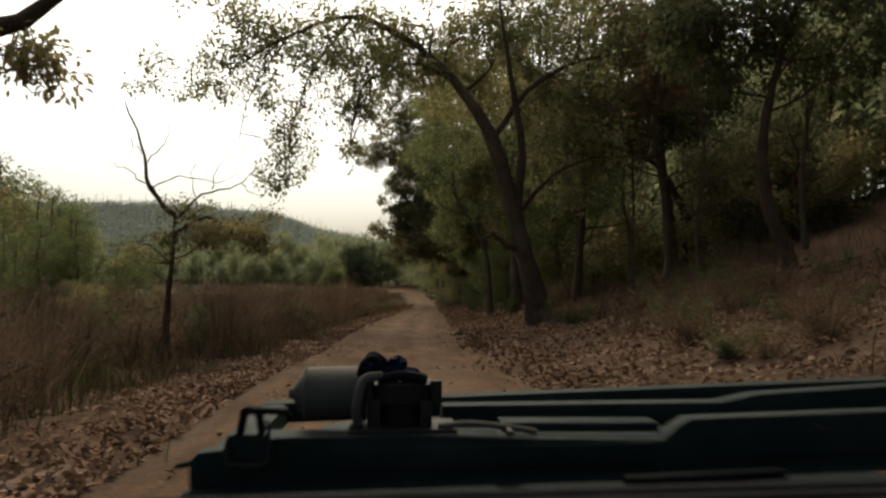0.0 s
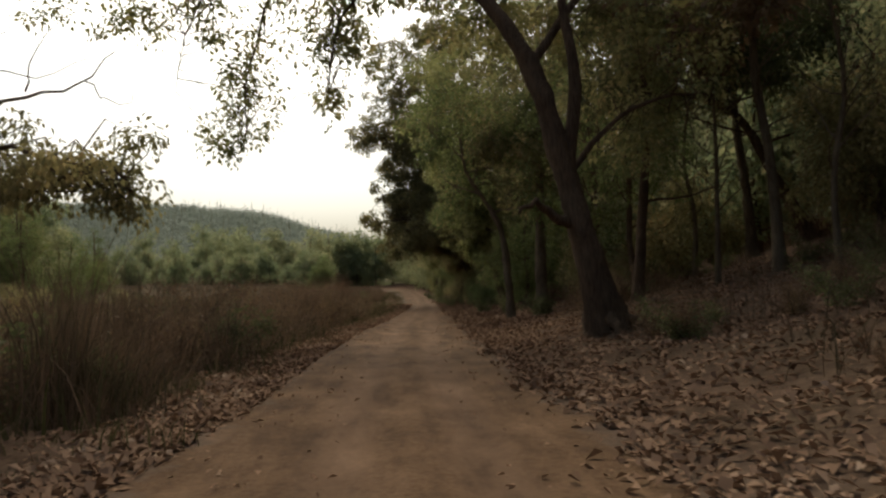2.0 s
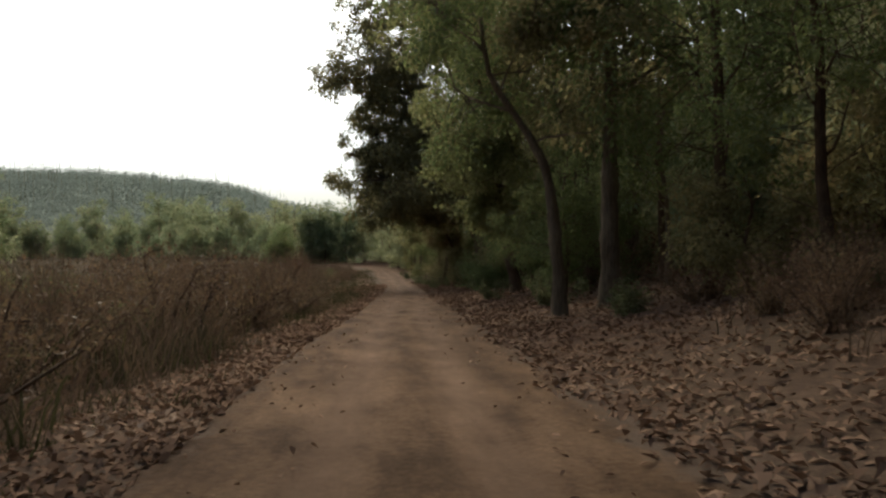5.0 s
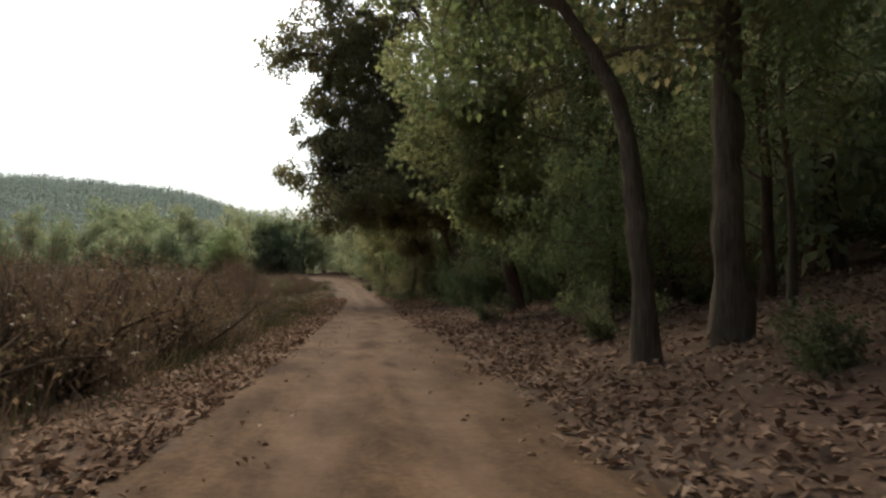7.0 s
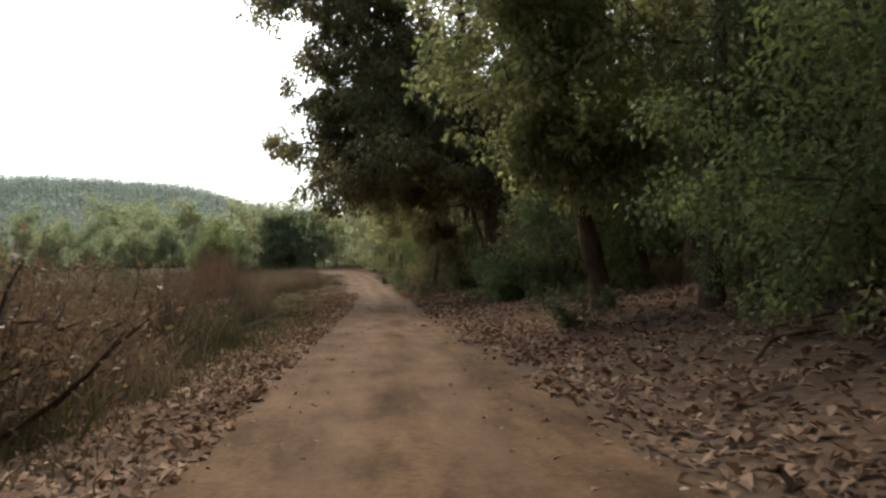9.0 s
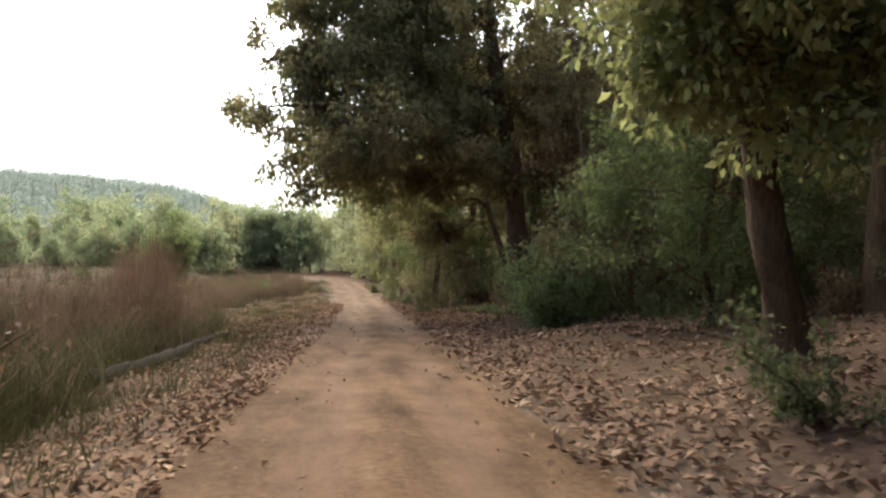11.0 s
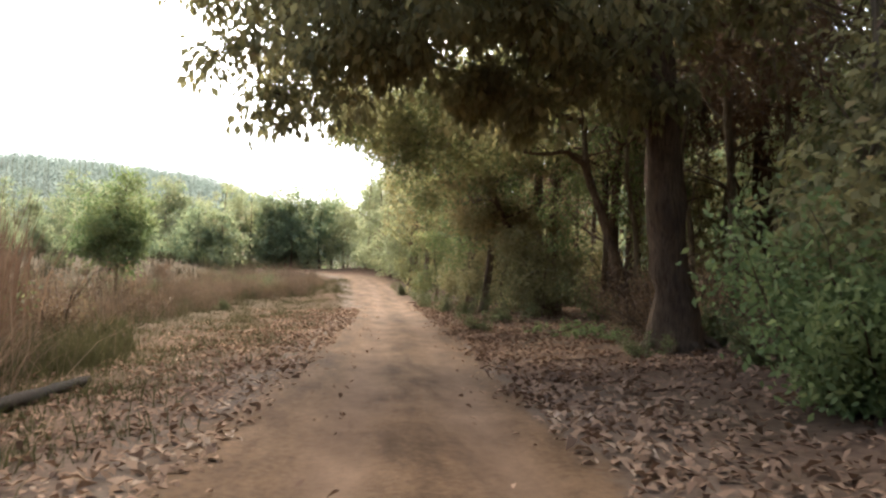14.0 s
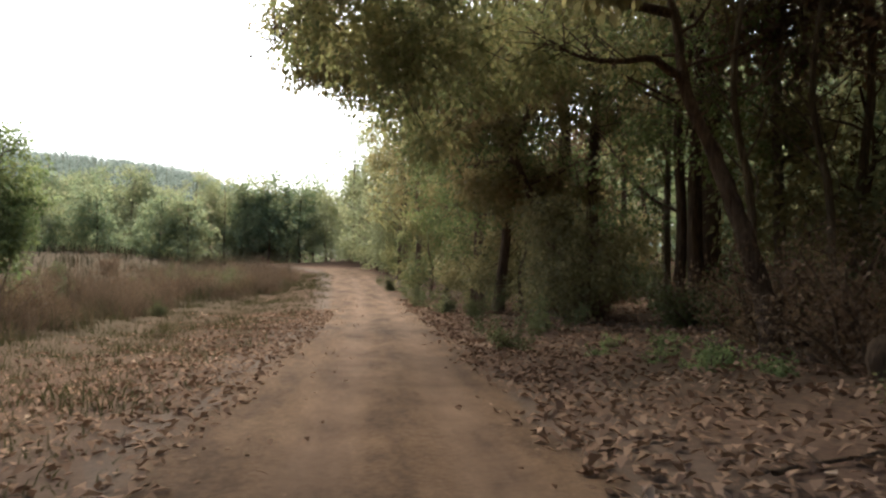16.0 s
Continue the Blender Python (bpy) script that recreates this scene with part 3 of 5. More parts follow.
# the old spreading tree that roofs the track further on
bx, by = 10.7, 99.5
L, B = local(bx, by)
old = make_tree("spreading_tree", 13, L((bx + 0.45, by, gz(bx, by)), (10.65, 99.4, 4), (10.3, 99.3, 8), (9.5, 99, 12), (9.0, 99, 18), (8.8, 100, 27)), 0.5, 5,
                B((2.6, 98.6, 7.6, 3.2, 3.8, 1.8, 74, 34), (0.5, 101, 9.0, 2.6, 2.6, 1.4, 60, 30), (5.9, 97.8, 7.9, 4.2, 4.4, 1.9, 140, 38), (8.6, 100.5, 10, 3.4, 3.4, 2.5, 120, 40), (4.0, 103.5, 8.4, 4.5, 3, 1.8, 66, 32), (2.3, 101, 12.7, 3.0, 3, 1.9, 150, 40),
                  (4.6, 100, 10.6, 3.6, 3.4, 1.8, 130, 38), (2.4, 98.2, 6.3, 2.0, 2.4, 0.9, 36, 30), (1.6, 103, 15.4, 2.6, 2.4, 1.3, 60, 34), (2.2, 101, 10.8, 2.4, 2.8, 1.5, 76, 36), (3.4, 102, 19.6, 4.4, 4, 2.0, 150, 40), (6.2, 101, 13.4, 3.8, 3.5, 3.4, 230, 40), (-0.1, 102.5, 18.4, 3.7, 3.2, 1.6, 120, 36), (4.7, 102, 16.4, 3.6, 3.4, 2.8, 200, 42),
                  (2.7, 103, 22.6, 5.8, 4.6, 2.8, 220, 40), (4.4, 103, 26.6, 5.4, 4.5, 3.2, 210, 40), (7.6, 103, 30.0, 5.0, 4.5, 4.2, 230, 42), (11.5, 103, 27, 6, 5, 6, 200, 44),
                  (9.5, 100, 13, 5.5, 5.5, 4.5, 200, 50), (9.5, 100, 21, 6, 6, 4.5, 170, 50), (15, 100, 12, 5, 5, 5.0, 70, 46), (12.6, 100, 10.4, 2.6, 2.4, 2.0, 110, 44), (1.9, 99.4, 5.7, 1.9, 1.8, 0.9, 26, 14), (8.5, 99.6, 6.4, 2.6, 2.2, 1.2, 64, 38), (6.0, 99.0, 6.5, 2.2, 2.2, 1.0, 44, 34)),
                0.25, LEAF_DARK, BARK, "huge old tree with a thick dark trunk and wide low boughs", limb_len=5.0, limb_from=0.55, up=0.45, droop=1.0,
                boughs=[(L((9.9, 99.3, 7.6), (6.5, 99, 8.8), (2.5, 98.6, 9.2), (-0.6, 98.6, 9.0)), 0.17),
                        (L((9.8, 99.3, 9), (6, 100.5, 11.5), (2.5, 100.8, 12), (-0.4, 100.6, 11.6)), 0.2),
                        (L((9.2, 99, 13), (5.5, 101, 16.5), (1, 102.5, 18.6), (-2.6, 102.5, 18)), 0.2),
                        (L((10, 99.3, 6.8), (7.5, 97.9, 7.9), (5, 96.8, 8.2), (2.4, 96.4, 8)), 0.14),
                        (L((9.6, 99.3, 10), (6.5, 103, 12), (3, 106, 13), (0, 108, 12)), 0.2),
                        (L((9.9, 99.4, 8.5), (11.5, 99.6, 10.5), (13.5, 100, 12), (16, 100, 12.6)), 0.07),
                        (L((8.9, 99.3, 18), (7.5, 101, 22), (5, 102.5, 25), (1.5, 103, 26.5)), 0.16)],
                bare=[([p + np.array([0.45, 0, 0]) for p in pts], r) for pts, r in roots(bx, by - 1.3, (185, 228, 275, 330, 30), 1.25, 0.18)], clump=(0.34, 0.3), split=True)
plant(old, bx - 0.45, by - 1.3)


def lone(name, seed, x, y, trunk_rel, r0, limbs, crowns, size, mat, bark, label, **more):
    t = plant(make_tree(name, seed, trunk_rel, r0, limbs, crowns, size, mat, bark, label, split=True, **more), x, y)
    return t


# single trees at the edge of the wood, each with its own bend (places from the foot)
lone("bent_tree", 51, 6.35, 53.6, [(0, 0, 0), (-0.15, 0, 2), (-0.3, 0, 3.6), (-0.6, 0, 4.9), (-1.3, 0.2, 6.2), (-2.2, 0.4, 7.6), (-2.5, 0.5, 9.5)], 0.22, 5,
     [(-2.6, 0.5, 10.0, 3.0, 3, 2.6, 70, 60), (-2.2, 1.8, 6.6, 2.0, 1.8, 1.2, 24, 60), (1.5, 0.5, 10.4, 3, 3, 2.6, 60, 60)], 0.18, LEAF_GREEN, BARK_PALE,
     "slim forest tree bending towards the track", limb_from=0.55)
lone("straight_tree", 52, 7.95, 53.6, [(0, 0, 0), (-0.05, 0, 4), (0.05, 0.1, 8), (0, 0, 13), (0.1, 0, 17)], 0.3, 9,
     [(0, 0, 12, 4, 4, 5, 130, 60), (0, 0, 7.5, 3, 3, 2, 40, 60)], 0.21, LEAF_DARK, BARK_PALE, "tall straight forest tree with pale brown bark", limb_from=0.4)
lone("leafy_tree", 53, 8.8, 73.6, [(0, 0, 0), (-0.5, -0.3, 2), (-1.1, -0.8, 4.5), (-1.6, -1.2, 8), (-1.5, -1.2, 12), (-2.2, -1.2, 16.5)], 0.3, 8,
     [(-2.2, -2.0, 6.6, 3.2, 3.2, 2.6, 150, 56), (-1.4, -1.6, 4.7, 1.7, 1.8, 1.3, 70, 54), (-0.2, -2.0, 4.2, 1.7, 1.8, 1.3, 56, 52), (-2.0, -1, 11, 4.4, 4, 3.8, 160, 56), (-2.8, -1, 16.6, 4.6, 4.2, 3.6, 130, 48), (2.5, 0, 8.5, 3.5, 3.5, 4.5, 90, 56), (-4.0, -5.6, 14.5, 4.2, 4, 3.4, 140, 48)], 0.2, LEAF_LIME, BARK,
     "leafy tree leaning over the verge with olive foliage", limb_from=0.3,
     clump=(0.36, 0.3), boughs=[([(-1.6, -1.2, 8), (-2.6, -3.0, 11), (-3.8, -5.0, 13.5), (-5.2, -6.8, 15)], 0.13)])
lone("crooked_tree", 54, 11.72, 104.5, [(0, 0, 0), (-0.45, 0.3, 2), (-0.8, 0.8, 3.6), (-1.25, 1.5, 5.4), (-1.2, 2.2, 7.2), (-1.9, 2.6, 9.5)], 0.21, 5,
     [(-1.8, 2.5, 10, 3.2, 3, 2.6, 80, 75), (-3.6, 2.2, 7.2, 2, 1.8, 1.2, 36, 60), (-2.5, 7, 9.2, 4.0, 3.5, 2.3, 120, 55), (-6.6, 4.3, 6.6, 2.7, 2.4, 1.9, 120, 80), (-8.9, 3.6, 7.2, 2.2, 2.0, 1.4, 34, 44)], 0.16, LEAF_OLIVE, BARK,
     "crooked forest tree with long boughs over the track", limb_from=0.6,
     boughs=[([(-1.25, 1.5, 5.4), (-2.0, 1.4, 6.0), (-3.0, 1.3, 5.8), (-4.2, 1.6, 6.2)], 0.1),
             ([(-1.2, 2.2, 7.2), (-4.0, 3.2, 8.0), (-7.0, 4.2, 8.2), (-10.4, 3.8, 8.0)], 0.12),
             ([(-5.5, 3.7, 8.1), (-6.6, 4.4, 6.8), (-7.4, 4.8, 5.6)], 0.04),
             ([(-8.4, 4.0, 8.1), (-9.6, 3.6, 7.0), (-10.2, 3.3, 5.8)], 0.035)], clump=(0.4, 0.38))
lone("slanting_tree", 55, 12.3, 119.8, [(0, 0, 0), (-1.3, -0.8, 2.6), (-2.6, -1.5, 4.9), (-3.4, -1.8, 6.6), (-4.0, -1.8, 8.2)], 0.22, 6,
     [(-3.6, -1.6, 8.5, 3.4, 3.2, 3.0, 110, 75), (-2.0, -0.5, 4.8, 2.8, 2.6, 2.0, 60, 70), (0.5, 0, 9, 4, 3.5, 3.5, 90, 75), (-10.0, 0, 9.4, 2.6, 2.4, 1.5, 44, 44), (-7.2, -0.6, 9.6, 2.8, 2.4, 2.2, 100, 60)], 0.22, LEAF_YELLOW, BARK,
     "slanting tree with yellow and olive leaves", limb_from=0.4, clump=(0.38, 0.36),
     boughs=[([(-3.9, -1.8, 7.6), (-6.5, -1.0, 9.4), (-9.4, -0.2, 10.2), (-12.4, 0.2, 9.2)], 0.12)])
lone("curved_tree", 56, 13.1, 26.4, [(0, 0, 0), (-0.8, 0, 1.9), (-1.0, 0, 3.8), (-0.7, 0, 5.6), (-0.2, 0, 7.4), (0.5, 0, 9.4)], 0.23, 6,
     [(0, 1, 10, 4.5, 4, 3.5, 130, 70), (-2.5, 1, 8, 2.5, 2.5, 2, 50, 60)], 0.24, LEAF_UNDER, BARK, "dark forest tree with a curved trunk on the bank", limb_from=0.5)
lone("arching_tree", 57, 16.8, 42.4, [(0, 0, 0), (-1.0, 0, 1.4), (-2.0, 0, 3.2), (-3.0, 0, 4.9), (-4.7, 0, 5.7), (-7.2, 0, 6.2)], 0.26, 6,
     [(-6.0, 0.5, 7.2, 3.2, 3, 2.4, 70, 60), (-1, 1, 8.5, 4, 4, 3.5, 110, 70)], 0.24, LEAF_UNDER, BARK, "arching forest tree on the leaf-covered bank", limb_from=0.4)
lone("pale_tree", 58, 16.2, 46.8, [(0, 0, 0), (-0.2, 0, 3), (-0.6, 0, 6), (-0.7, 0, 10), (-0.6, 0, 14)], 0.25, 8,
     [(-0.6, 0, 12, 4, 4, 4, 110, 65)], 0.26, LEAF_BROWN, BARK_PALE, "grey-barked forest tree with withered leaves", limb_from=0.4)

# kinds of forest tree, built once and repeated
kind_a = make_tree("forest_tree", 21, [(0, 0, 0), (0.15, 0, 4), (0.0, 0.2, 8), (0.3, 0.1, 13), (0.2, 0, 17)], 0.24, 8, [(0.2, 0, 11.5, 3.7, 3.7, 6.0, 78, 28)], 0.31, LEAF_DARK, BARK,
                   "tall straight forest tree with brown bark and olive leaves", limb_len=3.6, limb_from=0.3, sides=6, twig_every=2)
kind_b = make_tree("forest_tree", 22, [(0, 0, 0), (-0.5, 0.1, 3), (-0.9, 0.2, 6), (-0.7, 0.4, 10), (-1.2, 0.2, 13)], 0.2, 8, [(-0.8, 0.2, 8.6, 3.7, 3.7, 5.4, 78, 28)], 0.31,
                   LEAF_OLIVE, BARK, "bent forest tree with yellowing olive leaves", limb_len=3.4, limb_from=0.25, sides=6, twig_every=2)
kind_c = make_tree("forest_tree", 23, [(0, 0, 0), (0.1, 0, 3), (0.4, 0.1, 6), (0.3, 0, 8), (0.5, 0, 10)], 0.16, 8, [(0.3, 0, 6.2, 3.2, 3.2, 4.6, 94, 30)], 0.30, LEAF_YELLOW, BARK,
                   "slender forest tree with yellow and brown leaves", limb_len=3.0, limb_from=0.2, sides=6, twig_every=2)
kind_d = make_tree("forest_tree", 24, [(0, 0, 0), (0.3, 0, 3), (0.9, 0.1, 7), (0.8, 0, 11), (1.0, 0, 14)], 0.2, 9, [(0.8, 0, 9.5, 3.4, 3.4, 5.0, 80, 42)], 0.31, LEAF_BROWN, BARK_PALE,
                   "half-bare grey-barked forest tree with withered leaves", limb_len=3.2, limb_from=0.3, sides=6, twig_every=2)
near_a = make_tree("forest_tree", 61, [(0, 0, 0), (-0.3, 0.1, 3), (-0.2, 0.2, 6), (-0.6, 0.1, 9), (-0.5, 0.2, 13)], 0.2, 8, [(-0.4, 0.2, 8.0, 3.5, 3.5, 5.4, 140, 58)], 0.165, LEAF_GREEN, BARK,
                   "forest tree at the wood edge with fine olive leaves", limb_len=3.4, limb_from=0.25, sides=8, clump=(0.36, 0.28))
near_b = make_tree("forest_tree", 62, [(0, 0, 0), (0.3, 0.1, 3), (0.5, -0.1, 7), (0.2, 0.1, 11), (0.4, 0, 15)], 0.22, 8, [(0.3, 0, 9.4, 3.5, 3.5, 6.0, 140, 58)], 0.165, LEAF_DARK, BARK,
                   "forest tree at the wood edge with dull green leaves", limb_len=3.5, limb_from=0.28, sides=8, clump=(0.36, 0.28))
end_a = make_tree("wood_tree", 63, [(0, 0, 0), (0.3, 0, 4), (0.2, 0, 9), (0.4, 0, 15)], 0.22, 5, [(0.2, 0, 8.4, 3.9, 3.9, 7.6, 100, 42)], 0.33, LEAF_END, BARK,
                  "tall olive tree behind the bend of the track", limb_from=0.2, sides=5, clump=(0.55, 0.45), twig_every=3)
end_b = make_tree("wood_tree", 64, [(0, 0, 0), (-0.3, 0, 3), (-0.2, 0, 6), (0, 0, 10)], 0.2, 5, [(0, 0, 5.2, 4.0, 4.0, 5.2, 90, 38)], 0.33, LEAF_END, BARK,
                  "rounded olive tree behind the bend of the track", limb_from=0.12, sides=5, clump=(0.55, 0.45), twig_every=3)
tall = make_tree("forest_tree", 65, [(0, 0, 0), (0.3, 0, 7), (0.1, 0.2, 13), (0.5, 0, 19), (0.3, 0, 25)], 0.34, 9, [(0.3, 0, 14, 4.2, 4.2, 5.0, 44, 32), (0.4, 0, 21, 4.6, 4.6, 5.5, 58, 34)], 0.3, LEAF_OLIVE, BARK,
                 "very tall forest tree standing over the wood", limb_len=4.2, limb_from=0.4, sides=8, twig_every=2)
for t in (tall, near_a, near_b, end_a, end_b):
    tagged(t, group="trees of the wood")
thicket_near = make_tree("thicket_tree", 28, [(0, 0, 0), (0.2, 0, 2), (0.0, 0.2, 4), (0.2, 0, 6)], 0.12, 9, [(0.1, 0, 3.3, 2.7, 2.7, 3.1, 150, 80)], 0.115, LEAF_GREEN, BARK,
                         "small green tree with fine leaves down to the ground", limb_len=2.2, limb_from=0.1, sides=6, twig_every=2, clump=(0.3, 0.24))
tagged(thicket_near, group="thicket at the wood edge")
thicket_b = make_tree("thicket_tree", 26, [(0, 0, 0), (-0.2, 0, 2), (0.1, -0.2, 3.6), (-0.3, 0, 5)], 0.11, 8, [(0.0, 0, 2.8, 2.6, 2.6, 2.7, 120, 52)], 0.2, LEAF_DARK, BARK,
                      "small dark leafy tree of the undergrowth", limb_len=2.0, limb_from=0.1, sides=5, twig_every=2)
thicket_c = make_tree("thicket_tree", 27, [(0, 0, 0), (0.2, 0, 2), (-0.2, 0.2, 4), (0.1, 0, 6)], 0.12, 8, [(0.1, 0, 3.4, 2.4, 2.4, 3.2, 105, 50)], 0.24, LEAF_OLIVE, BARK,
                      "small olive tree leafy down to the ground", limb_len=2.2, limb_from=0.1, sides=5, twig_every=2)
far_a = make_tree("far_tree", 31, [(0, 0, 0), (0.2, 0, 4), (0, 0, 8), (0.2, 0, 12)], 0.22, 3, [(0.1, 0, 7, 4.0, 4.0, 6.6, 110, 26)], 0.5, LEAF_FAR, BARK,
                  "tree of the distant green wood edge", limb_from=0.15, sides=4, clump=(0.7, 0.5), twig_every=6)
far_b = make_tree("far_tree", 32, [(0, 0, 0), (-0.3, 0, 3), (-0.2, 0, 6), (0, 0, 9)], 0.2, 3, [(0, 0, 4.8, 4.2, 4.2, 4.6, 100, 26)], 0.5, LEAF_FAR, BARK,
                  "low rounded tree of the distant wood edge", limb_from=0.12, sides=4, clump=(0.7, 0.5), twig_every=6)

bare_tree = make_tree("bare_tree", 66, [(0, 0, 0), (0.1, 0, 3), (-0.3, 0.2, 6), (0.1, 0, 9.5), (0.5, 0.1, 13)], 0.13, 18, [(0, 0, 9, 2.4, 2.4, 4.0, 60, 2)], 0.16, LEAF_BROWN, BARK_PALE,
                      "thin leafless grey tree among the forest trees", limb_len=3.2, limb_from=0.25, up=1.1, sides=6, clump=(0.2, 0.2))
for t in (kind_a, kind_b, kind_c, kind_d, bare_tree):
    tagged(t, group="trees of the wood")
for t in (thicket_b, thicket_c):
    tagged(t, group="thicket at the wood edge")
for t in (far_a, far_b):
    tagged(t, group="trees of the distant wood")

rng = random.Random(5)
# repeated trees at places of their own along the edge: kind, x, y, turn, size
EDGE = [
        (near_b, 13.5, 112, 80, 1.1), (near_a, 11.6, 64.5, 20, 0.9), (near_a, 10.5, 45.5, 10, 0.8), (near_b, 13.3, 82, 150, 1.05),
        (near_a, 9.8, 127, 10, 0.9), (near_a, 10.5, 135, 200, 0.95), (kind_c, 10.6, 146, 90, 1.0), (kind_a, 12.5, 152, 10, 1.0),
        (kind_b, 9.5, 160, 140, 1.0), (near_a, 11.5, 58.5, 70, 0.85), (near_b, 9.0, 40.5, 10, 0.95), (kind_d, 12.2, 36, 100, 1.0),
        (near_a, 10.2, 50, 30, 1.0), (near_b, 9.6, 68.5, 10, 1.1), (near_b, 13.5, 92, 60, 1.0), (near_a, 13.2, 84, 240, 0.9),
        (thicket_near, 8.3, 61.2, 0, 0.95), (thicket_near, 10.2, 66, 100, 1.0), (thicket_near, 11.3, 81.4, 200, 1.1), (thicket_b, 12.0, 88.5, 0, 1.05),
        (thicket_b, 9.6, 47.8, 40, 0.6), (thicket_b, 11.4, 116, 90, 0.8), (thicket_b, 11.0, 124, 10, 0.8),
        (thicket_c, 9.0, 142, 10, 0.8), (thicket_c, 10.2, 168, 60, 1.0), (thicket_b, 10.6, 131, 10, 0.8), (end_b, 11.5, 174, 15, 0.9),
        (end_a, 12, 192, 0, 0.85), (end_b, 7, 206, 80, 0.85), (end_b, 11, 182, 20, 1.0), (end_b, 1, 214, 0, 0.9), (far_a, -8, 220, 20, 0.8),
        (end_b, -17, 224, 20, 0.9), (end_b, 13, 200, 20, 1.0), (kind_a, 8.9, 151, 10, 0.95), (kind_b, 8.6, 159, 100, 1.1),
        (kind_a, 8.8, 167, 200, 1.0), (end_b, 8.4, 178, 40, 1.15), (end_a, 7.6, 189, 70, 1.05), (end_a, 4.6, 212, 0, 1.15),
        (far_b, -3, 217, 33, 1.15), (far_a, -11, 224, 90, 0.9), (end_b, -24, 226, 10, 1.1), (end_a, 9, 203, 120, 1.2), (kind_a, 19, 104, 0, 1.0),
        (kind_b, 20.5, 97, 0, 1.0), (kind_d, 17, 110.5, 0, 0.9), (end_b, 6.5, 207, 90, 1.2),
        (end_b, 9.4, 187, 10, 1.0), (end_b, -30, 227, 0, 1.4),
        (end_b, 8.8, 177, 0, 0.8), (far_b, 14.8, 60.5, 0, 0.8), (end_b, 17.5, 66, 40, 0.9), (end_b, 20, 72, 80, 1.0), (end_a, 23.5, 78, 10, 0.9),
        (end_b, 27, 84, 0, 1.1), (end_b, 21.5, 64, 30, 1.0), (end_a, 26, 73, 30, 1.0), (end_b, 31, 83, 0, 1.2), (end_b, 34, 91, 60, 1.2),
        (thicket_c, 16.5, 98, 0, 1.0), (end_b, 20, 107, 0, 0.9), (thicket_b, 16.5, 92, 0, 1.2),
        (end_b, 22, 113, 0, 1.0), (thicket_b, 18.5, 88, 90, 1.2), (end_b, 18, 56, 0, 0.8), (end_b, 24, 58, 0, 1.0), (end_b, 20, 50, 0, 0.8),
        (end_b, 26, 50, 20, 1.0), (end_b, 23, 43, 20, 0.9), (tall, 13.6, 78, 0, 1.0), (tall, 16.5, 87, 100, 1.1), (tall, 19.5, 111, 200, 1.15), (near_a, 13.4, 113.5, 120, 1.0), (kind_d, 17.0, 106, 10, 0.9), (kind_d, 14.5, 103, 210, 0.95), (bare_tree, 18.5, 99, 40, 1.1), (tall, 19, 70, 150, 1.0), (tall, 15.2, 62, 60, 0.95), (tall, 15.5, 116, 300, 1.1), (tall, 12.2, 71, 250, 0.9),
        (near_a, -31, 84, 0, 0.75), (near_a, -36, 91, 60, 0.95), (near_a, -29, 95, 120, 0.65), (near_a, -41, 84, 200, 0.9), (near_a, -33.5, 87, 200, 0.8), (thicket_near, -28, 86, 50, 1.1), (thicket_near, -34, 82, 90, 1.3), (thicket_near, -39, 88, 10, 1.2), (far_b, 26, 111, 0, 1.1), (far_b, 30, 117, 50, 1.2), (far_b, 24.5, 119, 90, 1.0), (far_b, 29, 126, 20, 1.2), (far_b, 35, 123, 0, 1.3), (far_b, 21.5, 125, 200, 1.0), (far_b, 33, 110, 30, 1.2), (far_b, 39, 131, 0, 1.4), (far_b, 25, 133, 60, 1.1), (end_b, 21, 116, 0, 0.9), (end_b, 23, 107, 120, 0.9), (thicket_b, 18.5, 112, 40, 1.3), (bare_tree, 15.2, 108.5, 10, 1.0), (kind_d, 15.6, 111.5, 60, 1.0), (near_b, 19.5, 116, 130, 1.1),
        (end_b, 17.8, 38, 15, 0.75), (end_b, 20, 43.5, 70, 0.85), (far_b, 18.6, 41, 0, 0.8), (far_b, 22, 47, 30, 1.0), (thicket_b, 15.4, 36, 90, 0.95), (thicket_b, 14.6, 50, 140, 0.9), (far_b, 18, 50, 10, 0.9),
        (far_b, 24.5, 53, 200, 1.1), (thicket_b, 17.2, 34.5, 10, 1.0), (end_b, 21.5, 39, 15, 0.85), (end_b, 26, 37, 70, 1.0), (far_b, 24, 33, 0, 1.0), (far_b, 29, 43, 30, 1.2), (far_a, 31, 38, 90, 1.2), (far_b, 28, 31, 140, 1.1), (far_a, 34, 48, 10, 1.3),
        (far_a, 25.5, 45, 200, 1.1), (far_b, 33, 33, 60, 1.2), (end_b, 19.5, 75, 0, 0.9), (end_b, 24.5, 72, 110, 1.05), (far_a, 22.5, 80, 40, 1.2), (far_a, 28.5, 77, 0, 1.35), (far_b, 18.5, 79, 90, 0.9),
        (far_a, 22, 67.5, 160, 1.2), (far_a, 31, 70, 20, 1.4), (far_a, 18, 83, 75, 1.1), (far_a, 33, 84, 0, 1.4),
        (thicket_b, -24, 66, 0, 0.5), (thicket_b, -27, 74, 80, 0.6), (thicket_b, -21, 78, 160, 0.5)]
